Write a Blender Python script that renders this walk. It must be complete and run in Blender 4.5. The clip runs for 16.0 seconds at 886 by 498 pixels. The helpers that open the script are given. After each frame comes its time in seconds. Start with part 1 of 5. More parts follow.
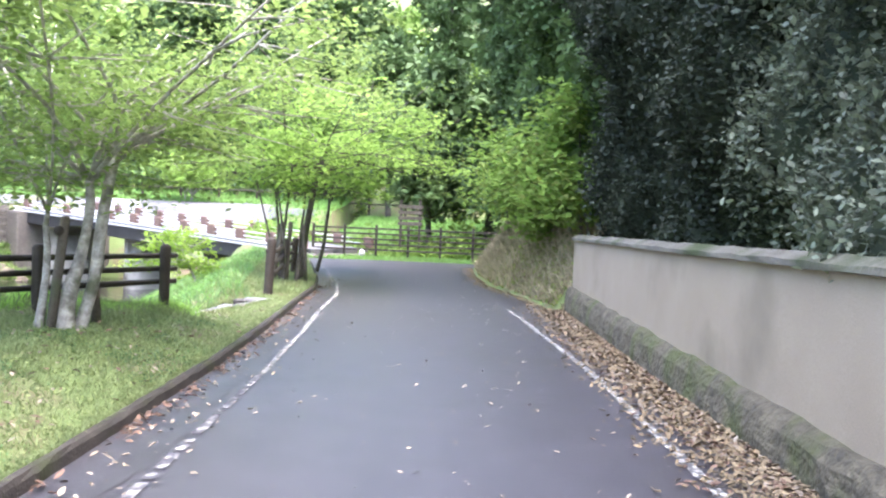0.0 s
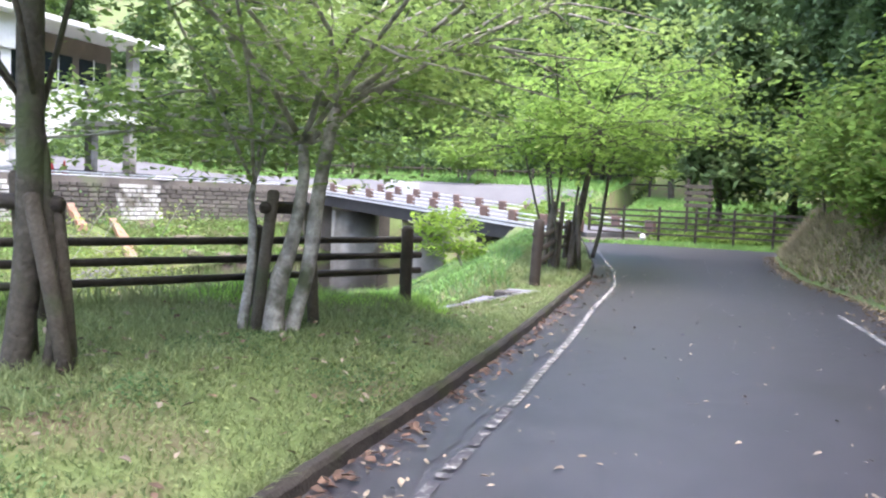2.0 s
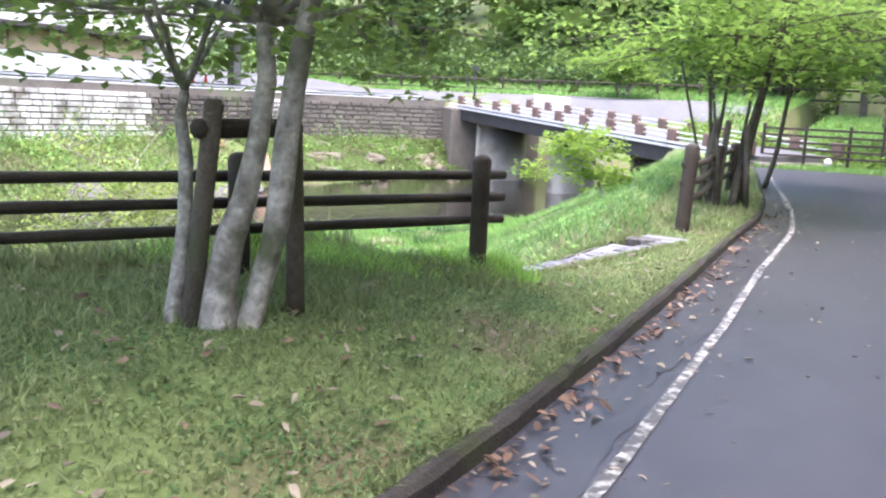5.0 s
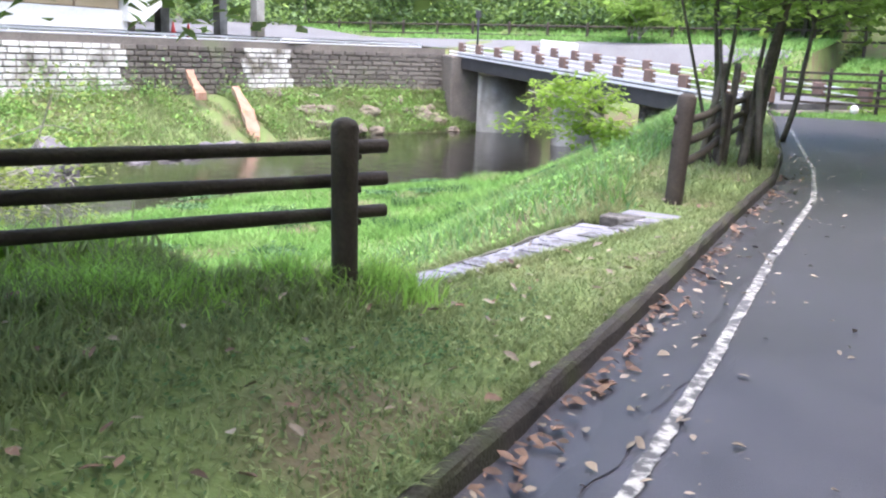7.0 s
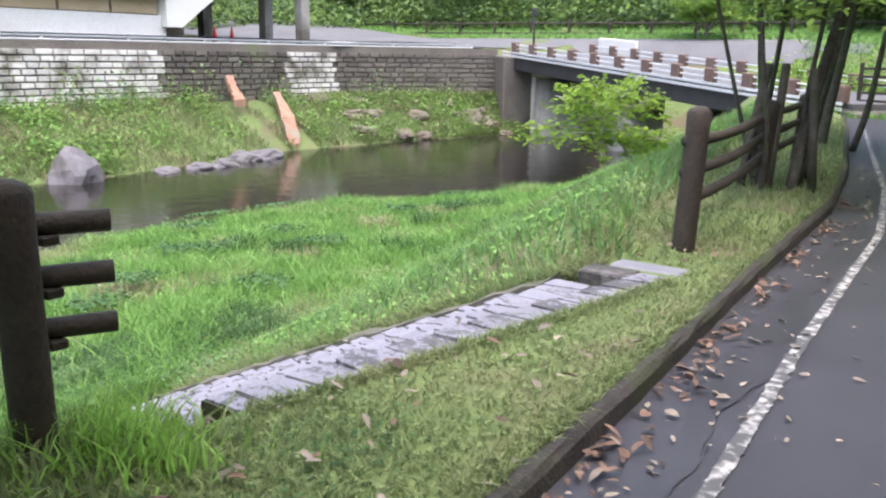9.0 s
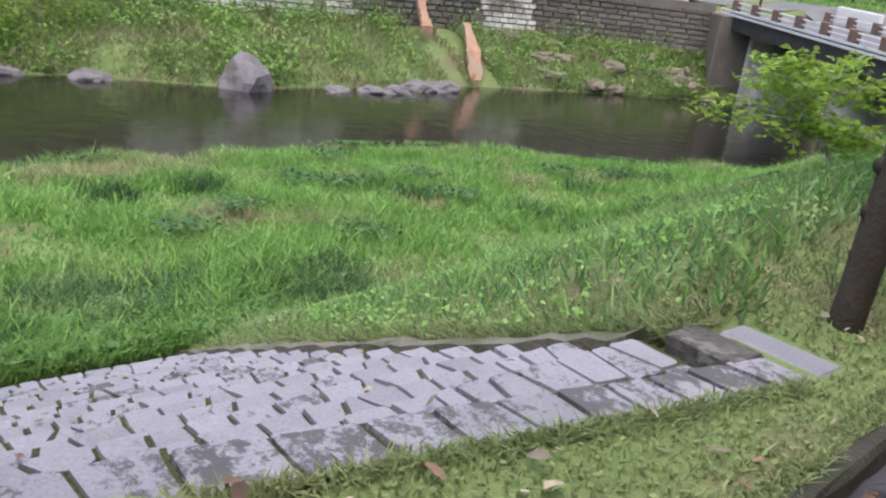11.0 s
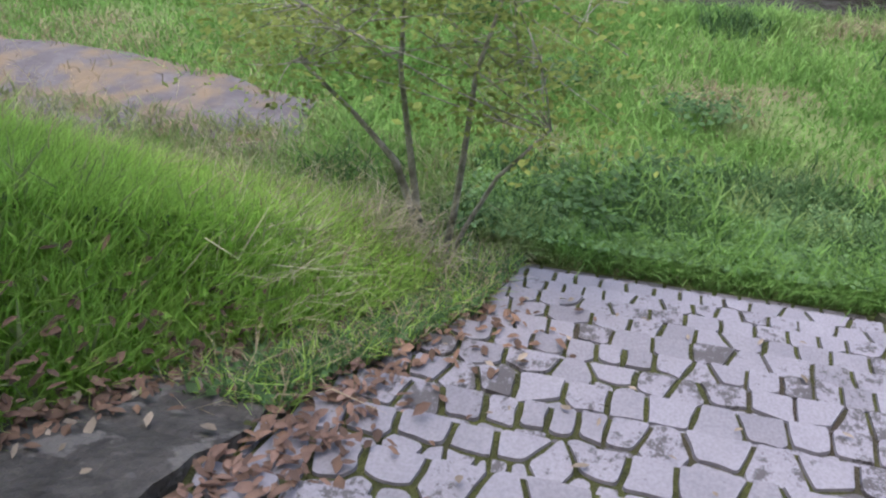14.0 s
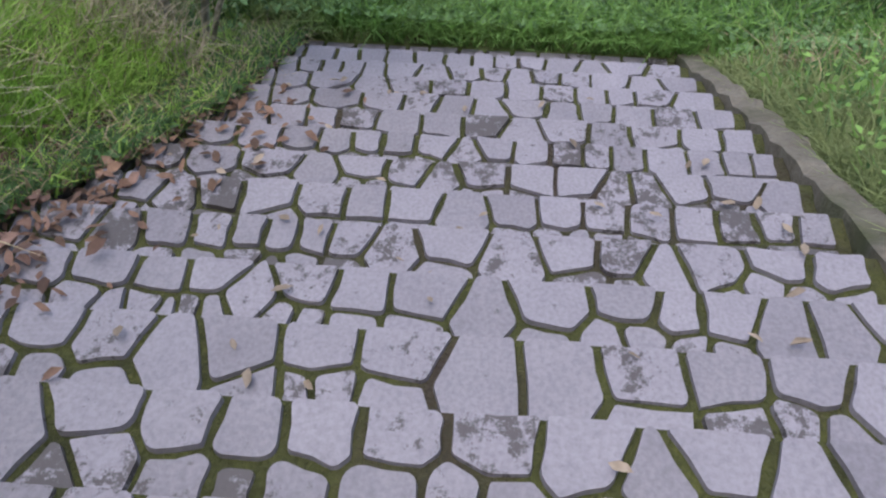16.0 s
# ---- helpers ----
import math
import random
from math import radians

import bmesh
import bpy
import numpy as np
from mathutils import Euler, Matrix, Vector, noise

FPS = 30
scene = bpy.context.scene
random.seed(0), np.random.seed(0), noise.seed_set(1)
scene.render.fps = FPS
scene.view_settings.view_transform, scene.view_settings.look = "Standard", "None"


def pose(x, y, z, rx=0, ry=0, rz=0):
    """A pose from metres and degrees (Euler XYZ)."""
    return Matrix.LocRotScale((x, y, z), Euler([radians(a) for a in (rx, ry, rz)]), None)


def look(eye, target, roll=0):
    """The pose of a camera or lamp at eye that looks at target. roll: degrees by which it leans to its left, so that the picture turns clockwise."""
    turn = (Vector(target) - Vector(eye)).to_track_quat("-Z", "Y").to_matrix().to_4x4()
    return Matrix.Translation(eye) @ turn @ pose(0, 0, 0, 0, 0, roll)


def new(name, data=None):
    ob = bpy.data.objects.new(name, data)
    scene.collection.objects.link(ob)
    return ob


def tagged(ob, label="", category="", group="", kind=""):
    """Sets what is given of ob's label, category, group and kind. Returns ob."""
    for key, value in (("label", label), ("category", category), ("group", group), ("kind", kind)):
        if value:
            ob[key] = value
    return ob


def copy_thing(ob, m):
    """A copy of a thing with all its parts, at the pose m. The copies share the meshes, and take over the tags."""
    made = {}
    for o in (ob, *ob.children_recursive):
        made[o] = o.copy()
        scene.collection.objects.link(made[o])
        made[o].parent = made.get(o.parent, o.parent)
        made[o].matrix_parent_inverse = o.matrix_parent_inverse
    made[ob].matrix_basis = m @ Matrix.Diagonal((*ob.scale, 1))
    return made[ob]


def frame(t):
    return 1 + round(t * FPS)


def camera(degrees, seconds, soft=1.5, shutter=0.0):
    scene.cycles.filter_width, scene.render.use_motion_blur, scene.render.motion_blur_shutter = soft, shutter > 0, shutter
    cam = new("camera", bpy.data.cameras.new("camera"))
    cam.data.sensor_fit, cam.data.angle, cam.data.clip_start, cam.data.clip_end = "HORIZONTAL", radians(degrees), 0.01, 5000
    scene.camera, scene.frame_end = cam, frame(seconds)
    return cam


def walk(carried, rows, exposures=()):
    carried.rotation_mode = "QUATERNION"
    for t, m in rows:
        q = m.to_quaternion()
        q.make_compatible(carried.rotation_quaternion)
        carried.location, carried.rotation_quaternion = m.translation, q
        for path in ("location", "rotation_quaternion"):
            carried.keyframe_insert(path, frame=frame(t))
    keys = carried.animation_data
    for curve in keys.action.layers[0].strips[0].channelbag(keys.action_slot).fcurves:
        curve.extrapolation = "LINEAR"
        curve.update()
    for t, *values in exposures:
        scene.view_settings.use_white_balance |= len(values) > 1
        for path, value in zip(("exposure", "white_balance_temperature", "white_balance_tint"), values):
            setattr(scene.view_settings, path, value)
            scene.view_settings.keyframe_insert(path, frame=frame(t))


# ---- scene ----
cam = camera(55.0, 16.0, soft=2.2)
PATH = [
    (0, (1.094, 1.331, 1.531), (1.05, 3.33, 1.475), 2.3),
    (0.5, (1.005, 1.962, 1.511), (0.882, 3.954, 1.375), 2.5),
    (1, (0.925, 2.624, 1.506), (0.583, 4.589, 1.36), 2.9),
    (1.5, (0.817, 3.154, 1.472), (0.384, 5.103, 1.344), 3.5),
    (2, (0.701, 3.76, 1.472), (0.029, 5.639, 1.349), 2.4),
    (2.5, (0.581, 4.222, 1.481), (-0.155, 6.075, 1.327), 1.2),
    (3, (0.509, 4.722, 1.478), (-0.351, 6.513, 1.249), 0.4),
    (3.2, (0.473, 4.911, 1.461), (-0.419, 6.684, 1.209), 1.0),
    (5.3, (0.161, 6.886, 1.491), (-0.83, 8.59, 1.158), 2.7),
    (5.5, (0.122, 7.113, 1.479), (-0.859, 8.824, 1.149), 2.4),
    (6, (0.06, 7.71, 1.452), (-0.881, 9.429, 1.054), 1.4),
    (6.5, (-0.033, 8.203, 1.469), (-1.048, 9.877, 1.062), 2.4),
    (7, (-0.105, 8.754, 1.465), (-1.116, 10.421, 1.018), 1.9),
    (7.5, (-0.187, 9.259, 1.506), (-1.288, 10.888, 1.136), 1.9),
    (8, (-0.222, 9.766, 1.493), (-1.273, 11.421, 1.096), 2.1),
    (8.2, (-0.2, 9.951, 1.511), (-1.291, 11.577, 1.102), 0.9),
    (10.3, (-0.543, 12.203, 1.529), (-1.865, 13.626, 1.05), 5.6),
    (10.5, (-0.628, 12.363, 1.522), (-2.018, 13.721, 1.048), 5.9),
    (11, (-0.79, 12.678, 1.517), (-2.218, 13.938, 0.907), 7.5),
    (11.5, (-0.948, 12.982, 1.53), (-2.583, 13.903, 0.838), 9.0),
    (12, (-1.189, 12.999, 1.586), (-2.942, 13.509, 0.769), 5.8),
    (12.5, (-1.474, 13.134, 1.808), (-3.176, 13.341, 0.778), 3.5),
    (13, (-1.598, 13.342, 1.832), (-3.313, 13.047, 0.847), 1.4),
    (13.5, (-1.819, 13.579, 1.836), (-3.466, 13.211, 0.763), -1.7),
    (14, (-1.999, 13.813, 1.756), (-3.606, 13.381, 0.646), 0.4),
    (14.5, (-2.098, 14.002, 1.693), (-3.619, 13.47, 0.509), -2.3),
    (15, (-2.309, 14.185, 1.6), (-3.776, 13.785, 0.301), -3.9),
    (15.5, (-2.459, 14.33, 1.549), (-3.782, 13.933, 0.102), -4.9),
    (16, (-2.547, 14.375, 1.523), (-3.853, 14.268, 0.012), 0.3),
]
EXPOSURES = [(0, 3.0, 6250, 15), (0.7, 2.62, 6250, 15), (2.5, 2.38, 6250, 16), (5.5, 2.55, 6250, 17), (6.5, 2.43, 6200, 15), (8, 2.1, 6300, 14), (10.5, 1.45, 6500, 10), (12.5, 1.05, 6450, 11), (14, 1.15, 6350, 13), (15, 0.82, 6300, 13), (16, 0.8, 6300, 13)]
walk(cam, [(t, look(eye, target, roll)) for t, eye, target, roll in PATH], EXPOSURES)

# ---- light ----
world = bpy.data.worlds.new("sky")
scene.world = world
world.use_nodes = True
wn = world.node_tree.nodes
sky = wn.new("ShaderNodeTexSky")
sky.sky_type = "NISHITA"
sky.sun_disc = False
sky.sun_elevation, sky.sun_rotation = radians(75), radians(130)
sky.air_density, sky.dust_density, sky.ozone_density = 1.0, 4.0, 1.0
world.node_tree.links.new(sky.outputs[0], wn["Background"].inputs[0])
wn["Background"].inputs[1].default_value = 0.15
sun = new("sun", bpy.data.lights.new("sun", "SUN"))
sun.data.energy, sun.data.angle, sun.data.color = 1.0, radians(100), (1.0, 0.96, 0.9)
sun.matrix_world = look((0, 0, 30), (-6, 5, 0))


# ---- materials ----
def material(name, a, b, scale=4.0, rough=0.85, bump=0.3, fine=40.0, stain=None, stain_scale=0.7, stain_at=0.55,
             metal=0.0, stain_w=0.16, vary=0.0, island=0.0, through_light=0.0, spec=0.5, depth=0.02):
    """Two colours mixed by noise, a stain on a larger scale, fine relief; lengths in metres."""
    m = bpy.data.materials.new(name)
    m.use_nodes = True
    t, l = m.node_tree, m.node_tree.links
    n = t.nodes
    p = n["Principled BSDF"]
    geo = n.new("ShaderNodeNewGeometry")

    def noise_tex(s, detail):
        x = n.new("ShaderNodeTexNoise")
        x.inputs["Scale"].default_value, x.inputs["Detail"].default_value = s, detail
        l.new(geo.outputs["Position"], x.inputs["Vector"])
        return x.outputs[0]

    def mix(f, c, d):
        x = n.new("ShaderNodeMix")
        x.data_type = "RGBA"
        for sock, v in ((x.inputs[0], f), (x.inputs[6], c), (x.inputs[7], d)):
            if isinstance(v, tuple):
                sock.default_value = (*v, 1)
            elif isinstance(v, float):
                sock.default_value = v
            else:
                l.new(v, sock)
        return x.outputs[2]

    def ramp(f, lo, hi):
        x = n.new("ShaderNodeMapRange")
        x.inputs[1].default_value, x.inputs[2].default_value = lo, hi
        l.new(f, x.inputs[0])
        return x.outputs[0]

    col = mix(ramp(noise_tex(scale, 5.0), 0.3, 0.7), a, b)
    grain = noise_tex(fine, 3.0)
    col = mix(ramp(grain, 0.35, 1.1), col, tuple(c * 0.55 for c in a))
    if stain:
        col = mix(ramp(noise_tex(stain_scale, 6.0), stain_at, stain_at + stain_w), col, stain)
    for amount, sock in ((vary, None), (island, geo.outputs["Random Per Island"])):
        if amount:
            if sock is None:
                sock = n.new("ShaderNodeObjectInfo").outputs["Random"]
            h = n.new("ShaderNodeHueSaturation")
            h.inputs["Saturation"].default_value = 1.0
            x = n.new("ShaderNodeMapRange")
            x.inputs[3].default_value, x.inputs[4].default_value = 1 - amount, 1 + amount
            l.new(sock, x.inputs[0])
            l.new(x.outputs[0], h.inputs["Value"])
            l.new(col, h.inputs["Color"])
            col = h.outputs[0]
    l.new(col, p.inputs["Base Color"])
    p.inputs["Roughness"].default_value, p.inputs["Metallic"].default_value = rough, metal
    p.inputs["Specular IOR Level"].default_value = spec
    if bump:
        x = n.new("ShaderNodeBump")
        x.inputs["Strength"].default_value, x.inputs["Distance"].default_value = bump, depth
        l.new(grain, x.inputs["Height"])
        l.new(x.outputs[0], p.inputs["Normal"])
    if through_light:
        tr, ms = n.new("ShaderNodeBsdfTranslucent"), n.new("ShaderNodeMixShader")
        l.new(col, tr.inputs[0])
        ms.inputs[0].default_value = through_light
        l.new(p.outputs[0], ms.inputs[1])
        l.new(tr.outputs[0], ms.inputs[2])
        l.new(ms.outputs[0], n["Material Output"].inputs[0])
    return m


M = {
    "asphalt": material("asphalt", (0.050, 0.048, 0.060), (0.072, 0.069, 0.085), 2.5, 0.37, 0.5, 160, (0.042, 0.040, 0.046), 0.5, 0.56, depth=0.006),
    "paint": material("line paint", (0.50, 0.49, 0.47), (0.36, 0.35, 0.34), 9, 0.7, 0.2, 90, (0.08, 0.08, 0.085), 16.0, 0.39, depth=0.004),
    "paint_faint": material("nearly worn off line paint", (0.42, 0.41, 0.40), (0.30, 0.29, 0.29), 9, 0.7, 0.2, 90, (0.060, 0.058, 0.072), 11.0, 0.345, depth=0.004),
    "shelf": material("bedrock shelf", (0.095, 0.087, 0.096), (0.165, 0.152, 0.16), 2.6, 0.8, 0.9, 9, (0.19, 0.145, 0.095), 1.9, 0.47),
    "soil": material("grassy soil", (0.12, 0.17, 0.055), (0.16, 0.215, 0.075), 1.6, 0.95, 0.6, 30, (0.14, 0.115, 0.07), 0.9, 0.5),
    "kerb": material("mossy concrete", (0.026, 0.023, 0.021), (0.062, 0.054, 0.048), 5, 0.9, 0.6, 50, (0.038, 0.046, 0.016), 1.6, 0.5),
    "plaster": material("beige plaster", (0.325, 0.268, 0.208), (0.365, 0.308, 0.242), 1.5, 0.85, 0.25, 120, (0.2, 0.17, 0.13), 0.6, 0.54, depth=0.004),
    "coping": material("weathered coping", (0.12, 0.11, 0.09), (0.2, 0.19, 0.16), 4, 0.9, 0.6, 40, (0.05, 0.065, 0.025), 1.3, 0.5),
    "plinth": material("mossy stone footing", (0.06, 0.053, 0.040), (0.145, 0.128, 0.092), 6, 0.95, 1.0, 18, (0.065, 0.075, 0.028), 1.6, 0.5, depth=0.04),
    "moss": material("mossy mortar", (0.034, 0.040, 0.012), (0.078, 0.090, 0.023), 9, 0.95, 0.9, 60, (0.045, 0.036, 0.028), 1.6, 0.52),
    "concrete": material("dark damp concrete", (0.038, 0.034, 0.033), (0.115, 0.105, 0.10), 8, 0.7, 0.9, 28, (0.15, 0.14, 0.135), 6.5, 0.57, stain_w=0.05),
    "pier": material("bridge concrete", (0.30, 0.29, 0.265), (0.43, 0.41, 0.38), 1.2, 0.85, 0.4, 20, (0.12, 0.11, 0.09), 0.5, 0.5),
    "fence": material("dark brown fence concrete", (0.035, 0.026, 0.020), (0.062, 0.048, 0.038), 7, 0.75, 0.4, 45, (0.075, 0.08, 0.05), 2.4, 0.62),
    "stake": material("weathered wood", (0.085, 0.070, 0.055), (0.15, 0.13, 0.105), 8, 0.9, 0.7, 50, (0.06, 0.075, 0.035), 2.0, 0.55),
    "bark": material("grey maple bark", (0.20, 0.185, 0.165), (0.62, 0.59, 0.55), 10, 0.9, 0.8, 35, (0.10, 0.11, 0.065), 3.2, 0.56),
    "bark_dark": material("dark bark", (0.055, 0.048, 0.038), (0.13, 0.115, 0.095), 9, 0.95, 0.9, 30, (0.07, 0.085, 0.04), 3.0, 0.52),
    "maple": material("fresh maple leaf", (0.205, 0.305, 0.088), (0.29, 0.395, 0.122), 1.2, 0.55, 0, 40, island=0.3, through_light=0.7, spec=0.3),
    "maple_light": material("light maple leaf", (0.205, 0.335, 0.075), (0.285, 0.42, 0.105), 1.0, 0.55, 0, 40, island=0.25, through_light=0.75, spec=0.3),
    "olive": material("olive shrub leaf", (0.20, 0.28, 0.065), (0.31, 0.37, 0.10), 1.2, 0.6, 0, 40, island=0.3, through_light=0.4, spec=0.3),
    "hedge": material("dark evergreen leaf and shaded hedge depth", (0.028, 0.040, 0.026), (0.060, 0.078, 0.050), 1.0, 0.6, 0, 40, (0.065, 0.08, 0.05), 0.35, 0.55, island=0.35, through_light=0.15, spec=0.25),
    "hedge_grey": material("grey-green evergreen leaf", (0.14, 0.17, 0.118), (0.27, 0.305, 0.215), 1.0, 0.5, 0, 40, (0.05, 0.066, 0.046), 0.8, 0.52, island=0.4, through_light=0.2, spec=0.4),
    "sapling": material("yellow-green young maple leaf", (0.25, 0.40, 0.065), (0.36, 0.50, 0.10), 1.0, 0.55, 0, 40, island=0.25, through_light=0.65, spec=0.3),
    "litter_tan": material("trodden tan leaf litter", (0.19, 0.14, 0.085), (0.32, 0.255, 0.165), 5, 0.8, 0, 40, island=0.4, spec=0.3),
    "rubble": material("brown rubble stone", (0.13, 0.105, 0.08), (0.23, 0.195, 0.155), 2.2, 0.9, 0.7, 22, (0.10, 0.115, 0.055), 0.9, 0.55),
    "weed_green": material("bluish green weed leaf", (0.175, 0.32, 0.135), (0.255, 0.425, 0.19), 0.9, 0.65, 0, 20, island=0.35, through_light=0.35, spec=0.25),
    "litter_red": material("fallen reddish leaf", (0.13, 0.078, 0.062), (0.27, 0.175, 0.14), 5, 0.75, 0, 40, island=0.45, spec=0.4),
    "straw": material("bleached straw", (0.50, 0.45, 0.33), (0.62, 0.57, 0.44), 3, 0.8, 0, 40, island=0.25, through_light=0.25),
    "damp": material("damp dark asphalt", (0.043, 0.041, 0.050), (0.063, 0.060, 0.073), 2.5, 0.38, 0.4, 160, depth=0.005),
    "forest": material("forest leaf", (0.095, 0.16, 0.07), (0.18, 0.27, 0.105), 0.25, 0.65, 0, 12, island=0.4, through_light=0.25, spec=0.25),
    "forest_light": material("young forest leaf", (0.18, 0.30, 0.075), (0.27, 0.40, 0.11), 0.25, 0.65, 0, 12, island=0.35, through_light=0.35, spec=0.25),
    "grass": material("grass blade", (0.245, 0.315, 0.14), (0.33, 0.39, 0.185), 0.8, 0.7, 0, 20, (0.33, 0.33, 0.18), 0.6, 0.58, island=0.3, through_light=0.4, spec=0.25),
    "meadow": material("meadow grass blade", (0.18, 0.36, 0.09), (0.30, 0.50, 0.155), 0.7, 0.7, 0, 20, (0.36, 0.38, 0.2), 0.45, 0.57, island=0.3, through_light=0.35, spec=0.2),
    "lush": material("tall lush grass blade", (0.36, 0.60, 0.13), (0.46, 0.70, 0.18), 0.9, 0.65, 0, 20, (0.26, 0.36, 0.13), 1.2, 0.6, island=0.35, through_light=0.58, spec=0.25),
    "weed_dark": material("dark weed leaf", (0.07, 0.15, 0.055), (0.12, 0.22, 0.085), 0.9, 0.65, 0, 20, island=0.35, through_light=0.3, spec=0.25),
    "dry": material("dry stalk", (0.34, 0.29, 0.18), (0.44, 0.38, 0.26), 3, 0.85, 0, 40, island=0.3, through_light=0.2),
    "litter": material("fallen brown leaf", (0.10, 0.060, 0.046), (0.24, 0.150, 0.105), 5, 0.75, 0, 40, island=0.5, spec=0.4),
    "litter_pale": material("fallen pale leaf", (0.22, 0.175, 0.13), (0.36, 0.305, 0.25), 5, 0.7, 0, 40, island=0.35, spec=0.4),
    "rock": material("river rock", (0.13, 0.12, 0.135), (0.20, 0.185, 0.20), 2.2, 0.8, 0.7, 22, (0.09, 0.085, 0.075), 0.9, 0.55),
    "masonry": material("weathered wall stone", (0.115, 0.10, 0.09), (0.18, 0.16, 0.14), 1.2, 0.9, 0.6, 14, (0.14, 0.16, 0.09), 0.25, 0.55, island=0.3),
    "masonry_white": material("whitish wall stone", (0.62, 0.60, 0.57), (0.74, 0.72, 0.69), 1.2, 0.9, 0.5, 14, (0.20, 0.18, 0.15), 1.1, 0.5, island=0.2),
    "white": material("white painted wall", (0.78, 0.77, 0.74), (0.83, 0.82, 0.80), 0.8, 0.7, 0.15, 30, (0.62, 0.60, 0.55), 0.4, 0.62),
    "cream": material("cream panel", (0.50, 0.38, 0.24), (0.57, 0.45, 0.30), 1.0, 0.7, 0.1, 30),
    "eave": material("dark eave metal", (0.06, 0.05, 0.05), (0.10, 0.085, 0.08), 2, 0.55, 0.2, 30),
    # brown tone carries the shade below eave and roof and inside the carport
    "shade_wall": material("wall with shade in its brown", (0.20, 0.155, 0.125), (0.26, 0.21, 0.17), 1.0, 0.85, 0.3, 25),
    "rail_white": material("white painted steel", (0.66, 0.67, 0.70), (0.74, 0.75, 0.78), 3, 0.5, 0.1, 40, (0.3, 0.26, 0.22), 1.5, 0.62),
    "steel_dark": material("dark steel beam", (0.03, 0.03, 0.034), (0.05, 0.05, 0.055), 2, 0.6, 0.2, 20),
    "red_brown": material("red-brown post block", (0.14, 0.09, 0.075), (0.20, 0.13, 0.11), 3, 0.8, 0.3, 30),
    "far_road": material("pale far asphalt", (0.125, 0.125, 0.135), (0.17, 0.17, 0.18), 0.6, 0.8, 0.2, 20),
    "rust": material("rusty drain stain", (0.33, 0.16, 0.10), (0.42, 0.27, 0.20), 3.5, 0.85, 0.4, 20, (0.26, 0.24, 0.18), 1.3, 0.5),
    "red": material("red plastic", (0.45, 0.03, 0.025), (0.5, 0.04, 0.03), 2, 0.5, 0.0, 20),
}


def stone_material(name, single, dirt=0.0):
    """Pale bluish paving stone: most stones clean, some with dark lichen, a few nearly black with damp dirt."""
    m = material(name, (0.232, 0.226, 0.272), (0.280, 0.273, 0.322), 3.5, 0.55, 0.35, 70, depth=0.004)
    n, l = m.node_tree.nodes, m.node_tree.links
    p = n["Principled BSDF"]
    old = p.inputs["Base Color"].links[0].from_socket
    pick = n.new("ShaderNodeObjectInfo").outputs["Random"] if single else n.new("ShaderNodeNewGeometry").outputs["Random Per Island"]
    place = n.new("ShaderNodeNewGeometry").outputs["Position"]

    def flakes(scale, detail, rough):
        x = n.new("ShaderNodeTexNoise")
        x.inputs["Scale"].default_value, x.inputs["Detail"].default_value, x.inputs["Roughness"].default_value = scale, detail, rough
        l.new(place, x.inputs["Vector"])
        return x.outputs[0]

    def spread(f, lo, hi, c, d):
        x = n.new("ShaderNodeMapRange")
        for k, q in enumerate((lo, hi, c, d)):
            x.inputs[k + 1].default_value = q
        l.new(f, x.inputs[0])
        return x.outputs[0]

    def math_node(kind, a, b):
        x = n.new("ShaderNodeMath")
        x.operation = kind
        for k, q in enumerate((a, b)):
            if isinstance(q, float):
                x.inputs[k].default_value = q
            else:
                l.new(q, x.inputs[k])
        return x.outputs[0]

    # the share of a stone that is covered grows with its random number, and with broad dirty zones
    zone = spread(flakes(1.3, 2.0, 0.5), 0.46, 0.70, 0.0, 0.15)
    cover = math_node("ADD", spread(pick, 0.62 if not dirt else 0.1, 1.0, -0.07 + dirt, 0.11 + dirt), zone)
    dark = spread(math_node("ADD", flakes(16.0, 8.0, 0.78), cover), 0.61, 0.67, 0.0, 1.0)
    bright = spread(pick, 0.0, 0.5, 0.84, 1.08)
    h = n.new("ShaderNodeHueSaturation")
    l.new(old, h.inputs["Color"])
    l.new(bright, h.inputs["Value"])
    x = n.new("ShaderNodeMix")
    x.data_type = "RGBA"
    l.new(math_node("MULTIPLY", dark, 0.88), x.inputs[0])
    l.new(h.outputs[0], x.inputs[6])
    x.inputs[7].default_value = (0.058, 0.053, 0.054, 1)
    l.new(x.outputs[2], p.inputs["Base Color"])
    return m


M["stone"] = stone_material("pale paving stone", True)
M["stone_worn"] = stone_material("blotched paving stone", True, 0.06)
M["stone_joined"] = stone_material("pale paving stone further down", False)
water = bpy.data.materials.new("river water")
water.use_nodes = True
wt = water.node_tree
wp = wt.nodes["Principled BSDF"]
wp.inputs["Base Color"].default_value = (0.014, 0.012, 0.010, 1)
wp.inputs["Roughness"].default_value = 0.12
wg, wx, wb = wt.nodes.new("ShaderNodeNewGeometry"), wt.nodes.new("ShaderNodeTexNoise"), wt.nodes.new("ShaderNodeBump")
wx.inputs["Scale"].default_value, wx.inputs["Detail"].default_value = 1.8, 4.0
wb.inputs["Strength"].default_value, wb.inputs["Distance"].default_value = 0.2, 0.1
wt.links.new(wg.outputs["Position"], wx.inputs["Vector"])
wt.links.new(wx.outputs[0], wb.inputs["Height"])
wt.links.new(wb.outputs[0], wp.inputs["Normal"])
M["water"] = water
glass = bpy.data.materials.new("window glass")
glass.use_nodes = True
gp = glass.node_tree.nodes["Principled BSDF"]
gp.inputs["Base Color"].default_value = (0.02, 0.025, 0.03, 1)
